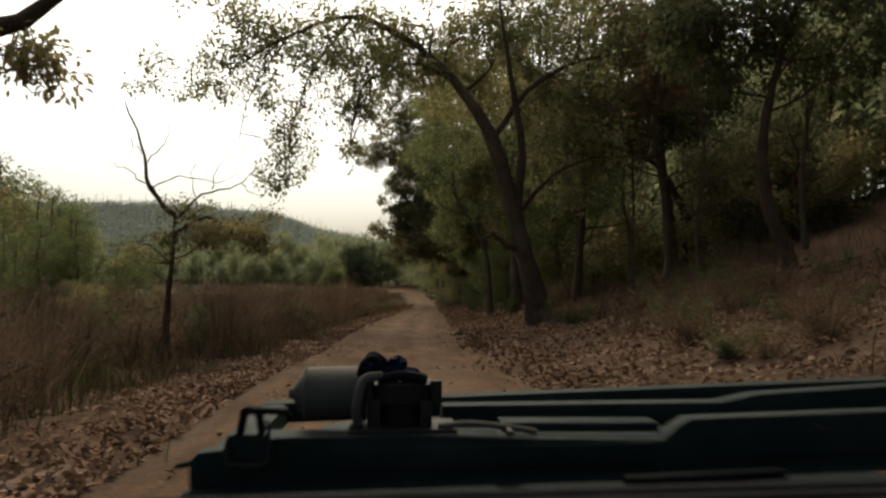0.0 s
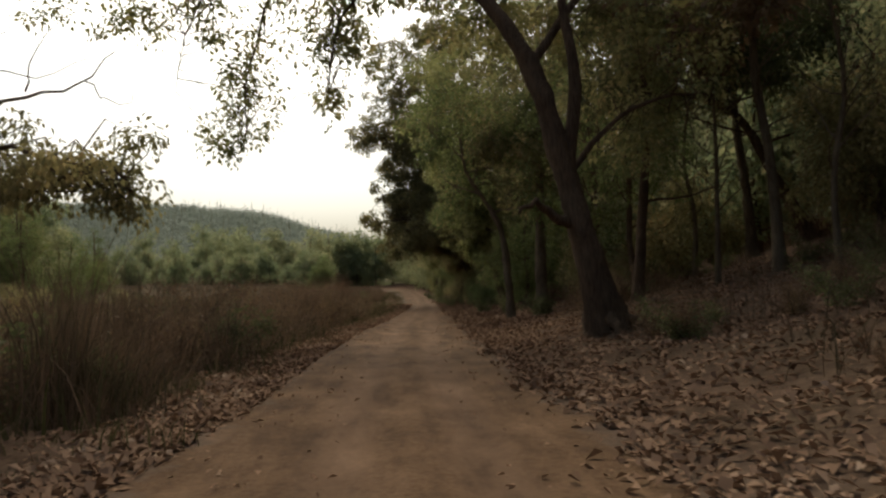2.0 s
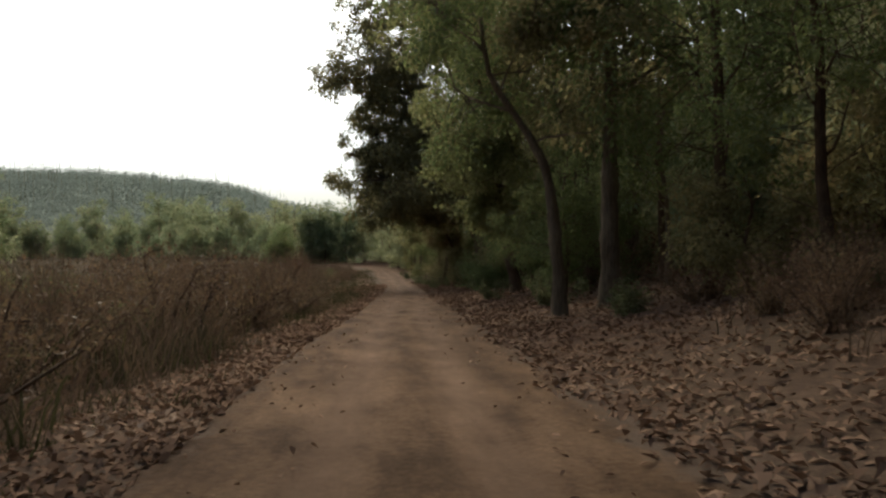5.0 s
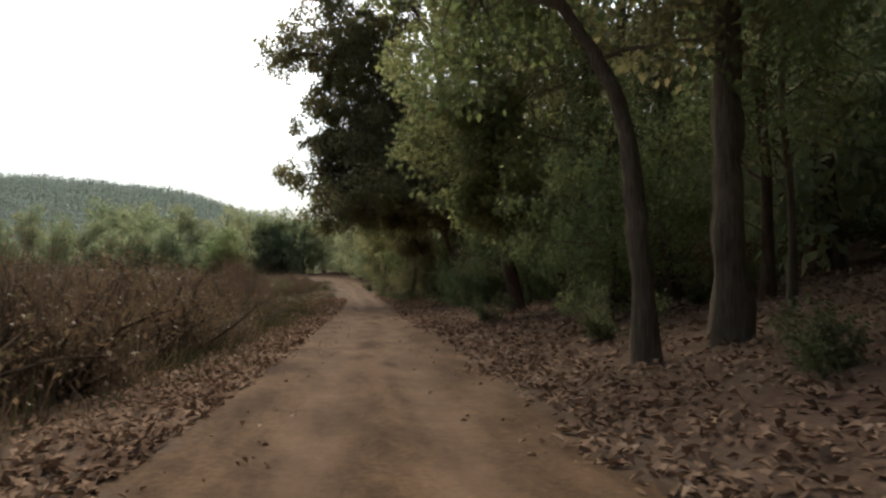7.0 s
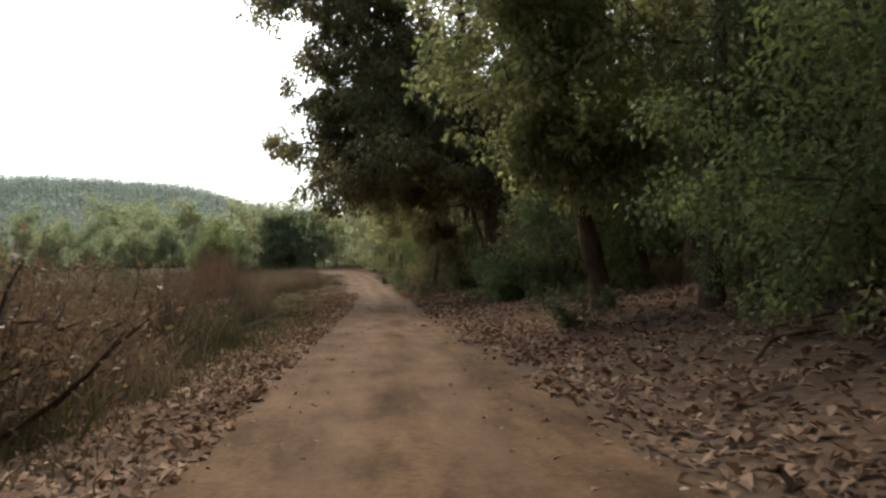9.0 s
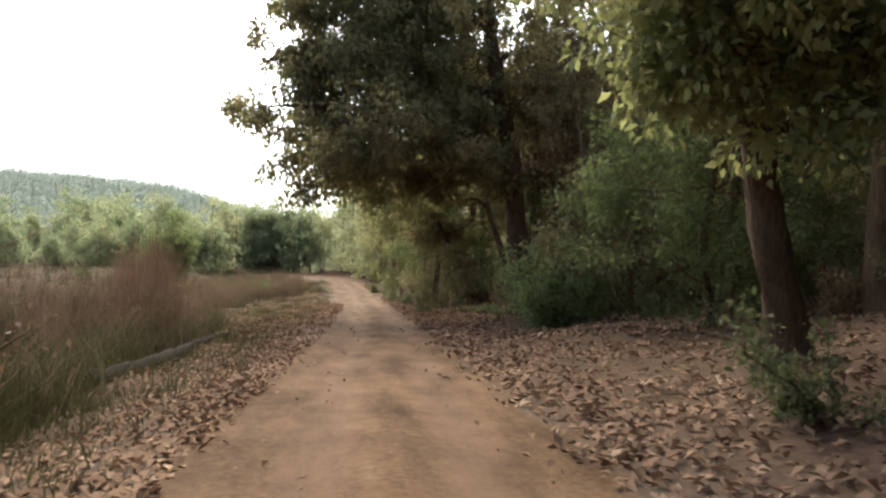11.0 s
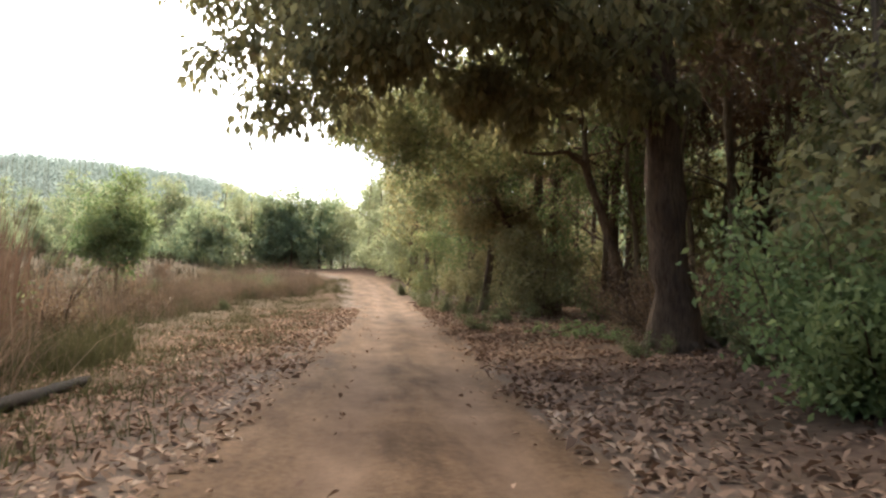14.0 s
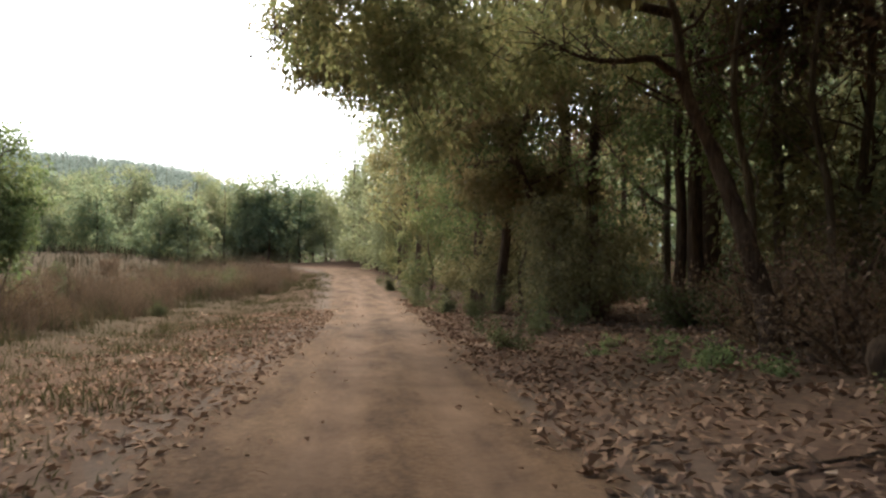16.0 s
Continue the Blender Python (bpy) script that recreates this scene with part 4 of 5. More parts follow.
EDGE += [(end_a, -20, 224, 30, 0.9), (far_a, -9, 222, 140, 1.0), (end_a, -15, 223, 250, 0.85), (near_a, 9.7, 123, 170, 1.2), (tall, 13.0, 124.5, 90, 0.95), (near_b, 10.0, 130.5, 300, 1.2), (tall, 12.6, 137, 30, 0.9), (near_b, 13.0, 120, 90, 1.25), (bare_tree, 12.8, 66.5, 0, 1.0), (bare_tree, 14.2, 69.5, 80, 1.1), (bare_tree, 11.0, 91.5, 150, 0.9), (bare_tree, 13.2, 94.5, 220, 1.05), (bare_tree, 15.8, 98, 300, 1.1), (bare_tree, 12.9, 108, 20, 1.0), (bare_tree, 14.8, 117.5, 100, 1.1),
         (bare_tree, 10.9, 56.5, 60, 0.8), (bare_tree, 13.4, 46.5, 10, 0.9), (bare_tree, 12.4, 33, 200, 0.85), (bare_tree, 15.6, 30.5, 130, 0.9), (bare_tree, 11.4, 39, 270, 0.8)]
for kind, x, y, turn, size in EDGE:
    plant(kind, x, y, turn, size)
# the wood behind them
placed = [(x, y) for _, x, y, _, _ in EDGE] + [(5.6, 33.6), (10.4, 99.5), (5.8, 53.6), (7.3, 53.6), (8, 73.6), (11.72, 104.5), (12.3, 119.8), (13.1, 26.4), (16.8, 42.4), (16.2, 46.8)]
kinds = [kind_a, kind_b, kind_a, kind_d, kind_b, thicket_b]
count = 0
while count < 28:
    y = rng.uniform(20, 190)
    x = float(centre_x(y)) + 9.5 + 14 * rng.random()
    if y < 50 and x < 14 or min((x - a) ** 2 + (y - b) ** 2 for a, b in placed) < 3.0 ** 2:
        continue
    placed.append((x, y))
    plant(rng.choice(kinds), x, y, rng.uniform(0, 360), rng.uniform(0.75, 1.15))
    count += 1
count = 0
while count < 58:
    y = rng.uniform(-5, 225)
    x = float(centre_x(min(y, 170))) + 22.5 + 28 * rng.random() ** 1.3
    if min((x - a) ** 2 + (y - b) ** 2 for a, b in placed) < 3.0 ** 2:
        continue
    placed.append((x, y))
    plant(rng.choice((far_a, far_a, far_b)), x, y, rng.uniform(0, 360), rng.uniform(0.9, 1.4))
    count += 1
# wood at the end of the track and round the meadow
for x, y, s in [(-80, 172, 1.9), (-92, 180, 1.7), (-72, 185, 1.5), (18, 215, 1.2), (6, 226, 1.2)]:
    plant(far_a, x, y, rng.uniform(0, 360), s)
for kind, x, y, s in [(kind_b, -64, 150, 1.5), (kind_b, -59, 148, 1.15), (kind_a, -71, 153, 1.5), (kind_a, -79, 150, 1.4), (kind_b, -67, 145, 1.2), (end_a, -87, 158, 1.7), (kind_b, -76, 142, 1.3), (end_b, -86, 146, 1.7), (end_a, -95, 160, 1.6), (end_b, -56, 156, 1.1)]:
    plant(kind, x, y, rng.uniform(0, 360), s)
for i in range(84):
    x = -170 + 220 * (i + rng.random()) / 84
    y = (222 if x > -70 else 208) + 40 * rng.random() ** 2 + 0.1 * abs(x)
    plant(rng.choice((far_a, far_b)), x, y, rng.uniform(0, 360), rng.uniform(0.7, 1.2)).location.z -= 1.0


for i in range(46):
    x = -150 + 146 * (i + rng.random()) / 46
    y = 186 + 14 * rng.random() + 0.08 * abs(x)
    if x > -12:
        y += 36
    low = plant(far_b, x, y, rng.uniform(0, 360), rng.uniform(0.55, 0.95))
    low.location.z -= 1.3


# ---- grass, litter, hill wood ----
def scatter(name, verts, quads, mat, label, category):
    return tagged(new(name, quad_mesh(name, verts, quads, mat)), label, category, kind="stuff")


def blades(xy, per, height, lean, width, rng, foot=0.25):
    """Tufts of tapering two-piece grass blades at the places xy."""
    n = len(xy) * per
    base = np.repeat(xy, per, axis=0) + rng.normal(size=(n, 2)) * foot
    z = ground_z(base[:, 0], base[:, 1]) - 0.03
    h = np.repeat(np.asarray(height), per)[:, None] * rng.uniform(0.5, 1.1, size=(n, 1))
    az = rng.uniform(0, 2 * np.pi, size=n)
    d = np.stack([np.cos(az), np.sin(az), np.zeros(n)], 1)
    s = np.stack([-np.sin(az + rng.normal(size=n)), np.cos(az), np.zeros(n)], 1) * width * rng.uniform(0.6, 1.4, size=(n, 1))
    ln = lean * rng.uniform(0.2, 1.3, size=(n, 1))
    p0 = np.column_stack([base, z])
    up = np.array([0, 0, 1.0])
    p1 = p0 + up * h * 0.6 + d * h * ln * 0.35
    p2 = p0 + up * h + d * h * ln
    v = np.stack([p0 - s, p0 + s, p1 + s * 0.8, p1 - s * 0.8, p2 + s * 0.15, p2 - s * 0.15], 1).reshape(-1, 3)
    i = np.arange(n)[:, None] * 6
    q = np.concatenate([i + np.array([[0, 1, 2, 3]]), i + np.array([[3, 2, 4, 5]])])
    return v, q


nr = np.random.default_rng(7)


def verge(y):
    """How far left of the track's middle the tall grass begins."""
    return 4.0 + 1.3 * smooth(25, 17, y) + 0.8 * smooth(62, 73, y) + 1.2 * smooth(74, 79, y) + 0.9 * smooth(86, 95, y) + 3.6 * smooth(97, 112, y) - 4.1 * smooth(128, 160, y)


def tussocks(n, y0, y1, near, depth, power, h0, h1):
    """Places and heights of grass tussocks, in drifts of taller and shorter growth."""
    y = nr.uniform(y0, y1, n)
    u = verge(y) + near + depth * nr.random(n) ** power
    drift = np.clip(0.5 + 0.5 * np.sin(y * 0.47 + 1.3 * np.sin(u * 0.6)) * np.sin(y * 0.153 + u * 0.33) + 0.18 * np.sin(y * 1.9 + u * 1.3), 0, 1)
    keep = nr.random(n) < 0.1 + 1.0 * drift ** 1.4
    y, u, drift = y[keep], u[keep], drift[keep]
    h = (h0 + (h1 - h0) * (0.55 * drift + 0.45 * nr.random(len(y)) ** 1.6)) * (0.55 + 0.45 * smooth(-0.2, 1.6, u - verge(y)))
    h = h * (1 + 0.45 * (nr.random(len(y)) < 0.07))
    return np.stack([centre_x(y) - u, y], 1), h


xy, h = tussocks(3000, 2, 175, 0.0, 10, 1.5, 0.4, 2.6)
plume_y = np.concatenate([nr.uniform(8, 48, 26), nr.uniform(48, 73, 34), nr.uniform(76, 92, 20), nr.uniform(95, 170, 16)])
plume = np.stack([centre_x(plume_y) - verge(plume_y) - 0.3 - 5.0 * nr.random(len(plume_y)) ** 1.3, plume_y], 1)
scatter("reed_grass", *blades(plume, 70, 1.9 + 1.0 * nr.random(len(plume)), 0.3, 0.01, nr, 0.2), GRASS_DRY, "upright clumps of tall russet grass", "grass")
tall_reeds = np.array([(-4.6, 95), (-5.3, 97.2), (-5.0, 92.6), (-5.9, 99.5), (-6.6, 101.5), (-4.3, 90.4), (-6.0, 95.5)])
scatter("reed_grass", *blades(tall_reeds, 210, 2.7 + 1.5 * nr.random(7), 0.24, 0.012, nr, 0.42), GRASS_RUSSET, "very tall russet reed clumps behind the fallen trunk", "grass")
scatter("tall_grass", *blades(xy, 30, h, 1.15, 0.008, nr, 0.45), GRASS_DRY, "tall dry russet grass along the track", "grass")
xy, h = tussocks(2800, 5, 215, 8, 90, 1.3, 0.8, 1.7)
scatter("meadow_grass", *blades(xy, 11, h, 0.4, 0.035, nr, 0.7), GRASS_MEADOW, "dry brown meadow grass", "grass")
n = 3600
yy = nr.uniform(0, 178, n)
u = 2.6 + (verge(yy) - 2.0) * nr.random(n) ** 0.7
keep = nr.random(n) < 0.2 + 0.7 * smooth(50, 75, yy)
yy, u = yy[keep], u[keep]
xy = np.stack([centre_x(yy) - u, yy], 1)
scatter("verge_grass", *blades(xy, 18, 0.12 + 0.32 * nr.random(len(xy)) ** 2, 0.8, 0.008, nr, 0.24), GRASS_OLIVE, "short trodden grass on the verge", "grass")


n = 620
yy = 6 + 165 * nr.random(n) ** 1.2
u = verge(yy) - 0.1 + 4.5 * nr.random(n) ** 1.4
clumped = np.sin(yy * 0.8 + u) * np.sin(yy * 0.27 - 0.7 * u) > -0.1
xy = np.stack([centre_x(yy) - u, yy], 1)[clumped]
scatter("weeds", *blades(xy, 18, 0.4 + 1.0 * nr.random(len(xy)) ** 1.5, 0.8, 0.016, nr, 0.3), GRASS_OLIVE, "dull green weeds growing through the dry grass", "weeds")

n = 420
yy = 3 + 42 * nr.random(n)
xy = np.stack([centre_x(yy) + 5.5 + 12 * nr.random(n), yy], 1)
xy = xy[np.sin(xy[:, 0] * 0.9) * np.sin(yy * 0.5) > -0.15]
scatter("bank_grass", *blades(xy, 16, 0.25 + 0.55 * nr.random(len(xy)), 0.7, 0.010, nr, 0.3), GRASS_DRY, "withered grass tufts among the leaves on the bank", "grass")

n = 1100
yy = 70 + 38 * nr.random(n)
u = verge(yy) - 0.1 + 2.6 * nr.random(n)
xy = np.stack([centre_x(yy) - u, yy], 1)
scatter("weeds", *blades(xy, 20, 0.3 + 0.75 * nr.random(n) ** 2, 0.8, 0.012, nr, 0.3), GRASS_OLIVE, "low olive weeds beside the fallen trunk", "weeds")


def lying_leaves(x, y, size, rng):
    n = len(x)
    c = np.column_stack([x, y, ground_z(x, y) + 0.012 + 0.05 * rng.random(n) ** 2])
    az = rng.uniform(0, 2 * np.pi, n)
    tilt = rng.normal(size=n) * 0.35
    d = np.stack([np.cos(az) * np.cos(tilt), np.sin(az) * np.cos(tilt), np.abs(np.sin(tilt))], 1)
    s = unit(np.cross(np.array([0.0, 0, 1]), d) + rng.normal(size=(n, 3)) * 0.25)
    ln = size * rng.uniform(0.6, 1.4, size=(n, 1))
    w = ln * 0.3
    lift = np.array([0, 0, 1.0]) * ln * rng.uniform(0.05, 0.3, size=(n, 1))
    v = np.stack([c, c + d * ln * 0.5 + s * w + lift, c + d * ln, c + d * ln * 0.5 - s * w + lift], 1).reshape(-1, 3)
    return v, np.arange(n * 4).reshape(-1, 4)


n = 58000
yy = 3 + 137 * nr.random(n) ** 1.15
u = 1.75 + 0.55 * smooth(80, 60, yy) + 0.3 * np.sin(yy * 1.3) * np.sin(yy * 0.43) + 0.22 * nr.normal(size=n) + 11 * nr.random(n) ** 1.5
a1 = lying_leaves(centre_x(yy) + u, yy, 0.15, nr)
n = 30000
yl = 3 + 125 * nr.random(n) ** 1.25
ul = 1.85 + 0.3 * smooth(60, 45, yl) + 0.5 * smooth(25, 15, yl) + np.abs(nr.normal(size=n)) * (0.9 + 2.3 * smooth(74, 96, yl))
a2 = lying_leaves(centre_x(yl) - ul, yl, 0.125, nr)
n = 1800
yr = 3 + 137 * nr.random(n) ** 1.2
a3 = lying_leaves(centre_x(yr) + nr.choice([-1, 1], n) * (2.2 - 1.5 * nr.random(n) ** 1.6), yr, 0.09, nr)
scatter("fallen_leaves", np.concatenate([a1[0], a2[0], a3[0]]), np.arange((len(a1[1]) + len(a2[1]) + len(a3[1])) * 4).reshape(-1, 4), LITTER,
        "large dry brown leaves lying on the verges and the bank", "leaves")

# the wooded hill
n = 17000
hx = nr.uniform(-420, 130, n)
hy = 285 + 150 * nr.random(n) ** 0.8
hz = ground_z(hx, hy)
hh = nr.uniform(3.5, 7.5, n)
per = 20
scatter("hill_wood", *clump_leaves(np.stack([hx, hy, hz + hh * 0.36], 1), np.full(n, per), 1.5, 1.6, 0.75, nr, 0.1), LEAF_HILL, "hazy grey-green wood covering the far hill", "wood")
poles = [(np.array([(x, y, z - 0.5), (x + nr.normal() * 0.3, y, z + 1.25 * h)]), np.array([0.10, 0.05])) for x, y, z, h in zip(hx[:1300], hy[:1300], hz[:1300], hh[:1300])]
scatter("hill_trunks", *tubes(poles, 3), BARK_PALE, "thin pale trunks on the far hill", "trunks")

# ---- bushes ----
bush = make_bush("bush", 41, 2.1, 2.6, 12500, 0.115, LEAF_BUSH, "dense green leafy bush beside the track", stems=22)
plant(bush, 9.4, 88.4, 0, 1.1)
shrub = make_bush("shrub", 42, 1.3, 1.5, 1800, 0.1, LEAF_UNDER, "olive green undergrowth shrub at the wood edge", "shrub")
shrub_b = make_bush("shrub", 44, 1.2, 1.4, 1800, 0.1, LEAF_UNDER, "green undergrowth shrub at the wood edge", "shrub")
withered = make_bush("dry_shrub", 45, 1.2, 1.6, 2900, 0.06, LEAF_BROWN, "withered brown shrub among the dry grass", "shrub", stems=16)
for t in (shrub, shrub_b, withered):
    tagged(t, group="shrubs")
for x, y, t, k in [(7.4, 108, 0, 0.7), (9.2, 112, 40, 0.8), (8.8, 122, 80, 0.9), (7.6, 132, 10, 0.8), (9.5, 97, 0, 0.6), (7.0, 57, 30, 0.9), (6.9, 69.5, 0, 0.9), (10.5, 93, 0, 0.9)]:
    plant(shrub, x, y, t, k)
for x, y, t, k in [(7.0, 49.5, 0, 0.9), (7.8, 126, 0, 0.8), (7.9, 138, 60, 1.0), (7.2, 150, 100, 1.1), (-5.0, 128, 10, 0.7), (-6.2, 96.5, 0, 0.5), (-9.5, 112, 30, 0.9), (-3.6, 158, 10, 1.0)]:
    plant(shrub_b, x, y, t, k)
sr = random.Random(9)
for _ in range(34):
    y = sr.uniform(42, 190)
    plant(sr.choice((shrub, shrub_b, withered)), float(centre_x(min(y, 175))) + sr.uniform(6.5, 17), y, sr.uniform(0, 360), sr.uniform(0.6, 1.3))
for _ in range(18):
    y = sr.uniform(10, 45)
    plant(sr.choice((withered, withered, shrub)), float(centre_x(y)) + sr.uniform(8, 17), y, sr.uniform(0, 360), sr.uniform(0.5, 0.9))
for _ in range(46):
    y = sr.uniform(11, 30)
    plant(sr.choice((withered, withered, shrub)), float(centre_x(y)) + 5.6 + 9 * sr.random() ** 1.2, y, sr.uniform(0, 360), sr.uniform(0.35, 0.75))
for _ in range(48):
    y = sr.uniform(12, 170)
    u = float(verge(y)) + 0.8 + 9 * sr.random()
    plant(withered if u < verge(y) + 4 else shrub_b, float(centre_x(y)) - u, y, sr.uniform(0, 360), sr.uniform(0.6, 1.25))
for _ in range(150):
    y = 9 + 150 * sr.random() ** 1.15
    plant(withered, float(centre_x(y)) - float(verge(y)) - 0.9 - 5.5 * sr.random(), y, sr.uniform(0, 360), sr.uniform(0.7, 1.5))
for _ in range(30):
    y = sr.uniform(47, 72)
    plant(withered, float(centre_x(y)) - float(verge(y)) - 0.6 - 4.5 * sr.random(), y, sr.uniform(0, 360), sr.uniform(1.1, 1.8))
for _ in range(30):
    y = sr.uniform(30, 185)
    plant(sr.choice((shrub_b, shrub, withered)), float(centre_x(y)) - float(verge(y)) - sr.uniform(8, 26), y, sr.uniform(0, 360), sr.uniform(1.0, 1.9))
for _ in range(44):
    y = 12 + 150 * sr.random() ** 1.2
    plant(shrub if sr.random() < 0.7 else withered, float(centre_x(y)) - float(verge(y)) - 2.2 - 5 * sr.random(), y, sr.uniform(0, 360), sr.uniform(0.8, 1.5))
for x, y, k in [(12.6, 96, 1.0), (13.4, 99, 1.1), (12.2, 102, 0.8), (14, 103.5, 1.0), (13.2, 107, 0.9), (11.8, 94, 0.7), (11.7, 101.8, 1.5), (12.5, 103.2, 1.7), (12.0, 105.4, 1.4), (13.1, 101.2, 1.8), (12.9, 105.8, 1.6), (11.9, 99.4, 1.2)]:
    plant(withered, x, y, sr.uniform(0, 360), k)
for x, y, k in [(7.4, 40.2, 0.8), (8.1, 41.4, 0.95), (8.8, 42.6, 1.0), (7.7, 42.8, 0.75), (9.6, 43.6, 1.1)]:
    plant(withered, x, y, 70 * x, k)
for _ in range(64):
    y = sr.uniform(56, 150)
    plant(sr.choice((shrub, shrub_b, withered, shrub)), float(centre_x(y)) + sr.uniform(8.2, 14.5), y, sr.uniform(0, 360), sr.uniform(0.9, 1.7))
herb = make_bush("herb", 46, 0.5, 0.5, 420, 0.07, LEAF_BUSH, "low green herb growing through the fallen leaves", "herb", stems=7)
tagged(herb, group="low green herbs")
for x, y, k in [(9.3, 102.4, 1.0), (9.9, 103.2, 1.3), (9.1, 104.0, 0.9), (10.4, 104.4, 1.2), (9.7, 105.1, 1.0), (10.6, 102.8, 1.1), (8.8, 106.3, 0.8), (9.4, 107.4, 0.9), (10.3, 106.4, 1.1), (10.0, 101.4, 0.8), (-3.4, 83.2, 1.2), (-3.8, 86.0, 1.4), (-3.6, 88.8, 1.2), (-4.3, 84.6, 1.5),
                (-3.3, 91.5, 1.1), (-4.6, 87.5, 1.6), (-3.9, 93.5, 1.3), (-3.1, 80.5, 1.1), (-5.0, 90.2, 1.5)]:
    plant(herb, x, y, 47 * y, k)
sapling = make_tree("sapling", 43, [(0, 0, 0), (0.1, 0, 2), (0, 0.1, 4), (0.1, 0, 6.2)], 0.09, 10, [(0, 0, 4.3, 1.7, 1.7, 2.2, 150, 60), (0.2, 0, 2.8, 1.3, 1.3, 1.0, 40, 46)], 0.17, LEAF_BUSH, BARK,
                    "bushy young green tree standing in the dry grass", limb_len=1.7, limb_from=0.1, up=1.1, droop=0.2, sides=6, clump=(0.3, 0.25),
                    boughs=[([(0, 0, 0.1), (0.5, 0.1, 1.5), (0.9, 0.1, 3.2)], 0.05), ([(0, 0, 0.1), (-0.5, 0.2, 1.6), (-0.8, 0.1, 3.4)], 0.05)])
for x, y, k in [(-4.7, 33.4, 1.35), (-5.4, 36.5, 1.1), (-5.0, 24.5, 1.0), (-5.6, 46, 1.2)]:
    plant(shrub_b, x, y, 30 * y, k)
plant(sapling, -8.6, 119.5)

# ---- the long fallen trunk along the verge ----
trunk_line = smooth_line([(-2.35, 76.5), (-2.0, 79.5), (-1.85, 82.5), (-1.85, 85.5), (-1.8, 88.5), (-1.75, 91.5), (-1.9, 94)], 40)
lie = np.polyval(np.polyfit(trunk_line[:, 1], ground_z(trunk_line[:, 0], trunk_line[:, 1]), 3), trunk_line[:, 1])
trunk_line = np.column_stack([trunk_line, lie + 0.1])
log = new("fallen_log")
tagged(log, "long thin fallen trunk lying in the leaf litter", "log")
part("stem", quad_mesh("stem", *tubes([(trunk_line, np.linspace(0.19, 0.08, 40) * (1 + 0.1 * np.sin(np.arange(40) * 1.7) + 0.12 * np.exp(-((np.arange(40) - 11) / 1.6) ** 2)))], 9), BARK_LOG, True), log)


# ---- branches, a stump and single leaves on the forest floor ----
def fallen_branch(seed, x, y, turn, length, radius):
    rng = np.random.default_rng(seed)
    c, d = math.cos(radians(turn)), math.sin(radians(turn))
    run = np.linspace(-0.5, 0.5, 9) * length
    px, py = x + c * run - d * 0.08 * length * np.sin(run * 2.2 + seed), y + d * run + c * 0.08 * length * np.sin(run * 2.2 + seed)
    line = np.column_stack([px, py, ground_z(px, py) + radius * 0.8 + 0.02])
    lines = [(line, np.linspace(radius, radius * 0.4, 9))]
    for k in (3, 5, 6):
        a = radians(turn + rng.choice([-1, 1]) * rng.uniform(25, 60))
        q = np.linspace(0, rng.uniform(0.2, 0.4) * length, 5)
        qx, qy = line[k, 0] + np.cos(a) * q, line[k, 1] + np.sin(a) * q
        lines.append((np.column_stack([qx, qy, ground_z(qx, qy) + radius * 0.5 + 0.02 + 0.1 * q]), np.linspace(radius * 0.5, radius * 0.15, 5)))
    root = tagged(new("fallen_branch"), "dry fallen branch lying among the leaves", "branch", "fallen branches")
    root.location = (x, y, gz(x, y))
    for i, l in enumerate(lines):
        v, q = tubes([l], 7)
        part("stem" if i == 0 else "twig", quad_mesh("branch", v - np.array(root.location), q, BARK, True), root)


for i, (x, y, turn, length, radius) in enumerate([(10.0, 84.3, 10, 2.6, 0.07), (9.0, 82.6, 120, 1.4, 0.03), (8.6, 86.2, 60, 1.2, 0.025), (7.4, 61.5, 30, 1.8, 0.04), (8.3, 63.0, 150, 1.4, 0.03), (7.8, 46.0, 80, 1.7, 0.035),
                                                 (9.4, 29.0, 20, 1.9, 0.045), (8.2, 23.5, 110, 1.5, 0.03), (9.8, 107.8, 70, 1.6, 0.035), (9.2, 116.0, 10, 1.8, 0.04), (6.9, 72.5, 140, 1.1, 0.02), (7.7, 96.2, 25, 1.5, 0.03)]):
    fallen_branch(80 + i, x, y, turn, length, radius)

stump = tagged(new("tree_stump"), "old rounded leaning stump beside the great trunk", "stump")
stump.location = (11.0, 100.1, gz(11.0, 100.1))
part("stem", quad_mesh("stem", *tubes([(smooth_line([(0.1, 0, -0.3), (0.02, 0, 0.15), (-0.15, 0, 0.4), (-0.3, 0, 0.6)], 12), np.array([0.5, 0.46, 0.42, 0.39, 0.36, 0.34, 0.32, 0.3, 0.28, 0.23, 0.15, 0.03]))], 14), BARK, True), stump)


def single_leaf(seed, length):
    """A dry curled leaf: a pointed oval in two halves, bent along its rib."""
    rng = np.random.default_rng(seed)
    n, curl, fold = 6, rng.uniform(0.5, 1.6), rng.uniform(0.15, 0.5)
    f = np.linspace(0, 1, n)
    w = 0.27 * length * np.sin(np.pi * f ** 0.8) + 0.004
    rib = np.column_stack([(f - 0.5) * length, 0.03 * length * np.sin(4 * f), 0.02 + 0.16 * length * curl * (f - 0.45) ** 2])
    left = rib + np.column_stack([np.zeros(n), w, w * fold * (1 + 0.4 * np.sin(7 * f))])
    right = rib + np.column_stack([np.zeros(n), -w, w * fold * (1 + 0.4 * np.cos(6 * f))])
    i = np.arange(n - 1)[:, None]
    q = np.concatenate([i + np.array([[0, 1, n + 1, n]]), i + np.array([[2 * n, 2 * n + 1, 1, 0]])])
    return quad_mesh("leaf", np.concatenate([rib, left, right]), q, LITTER, True)


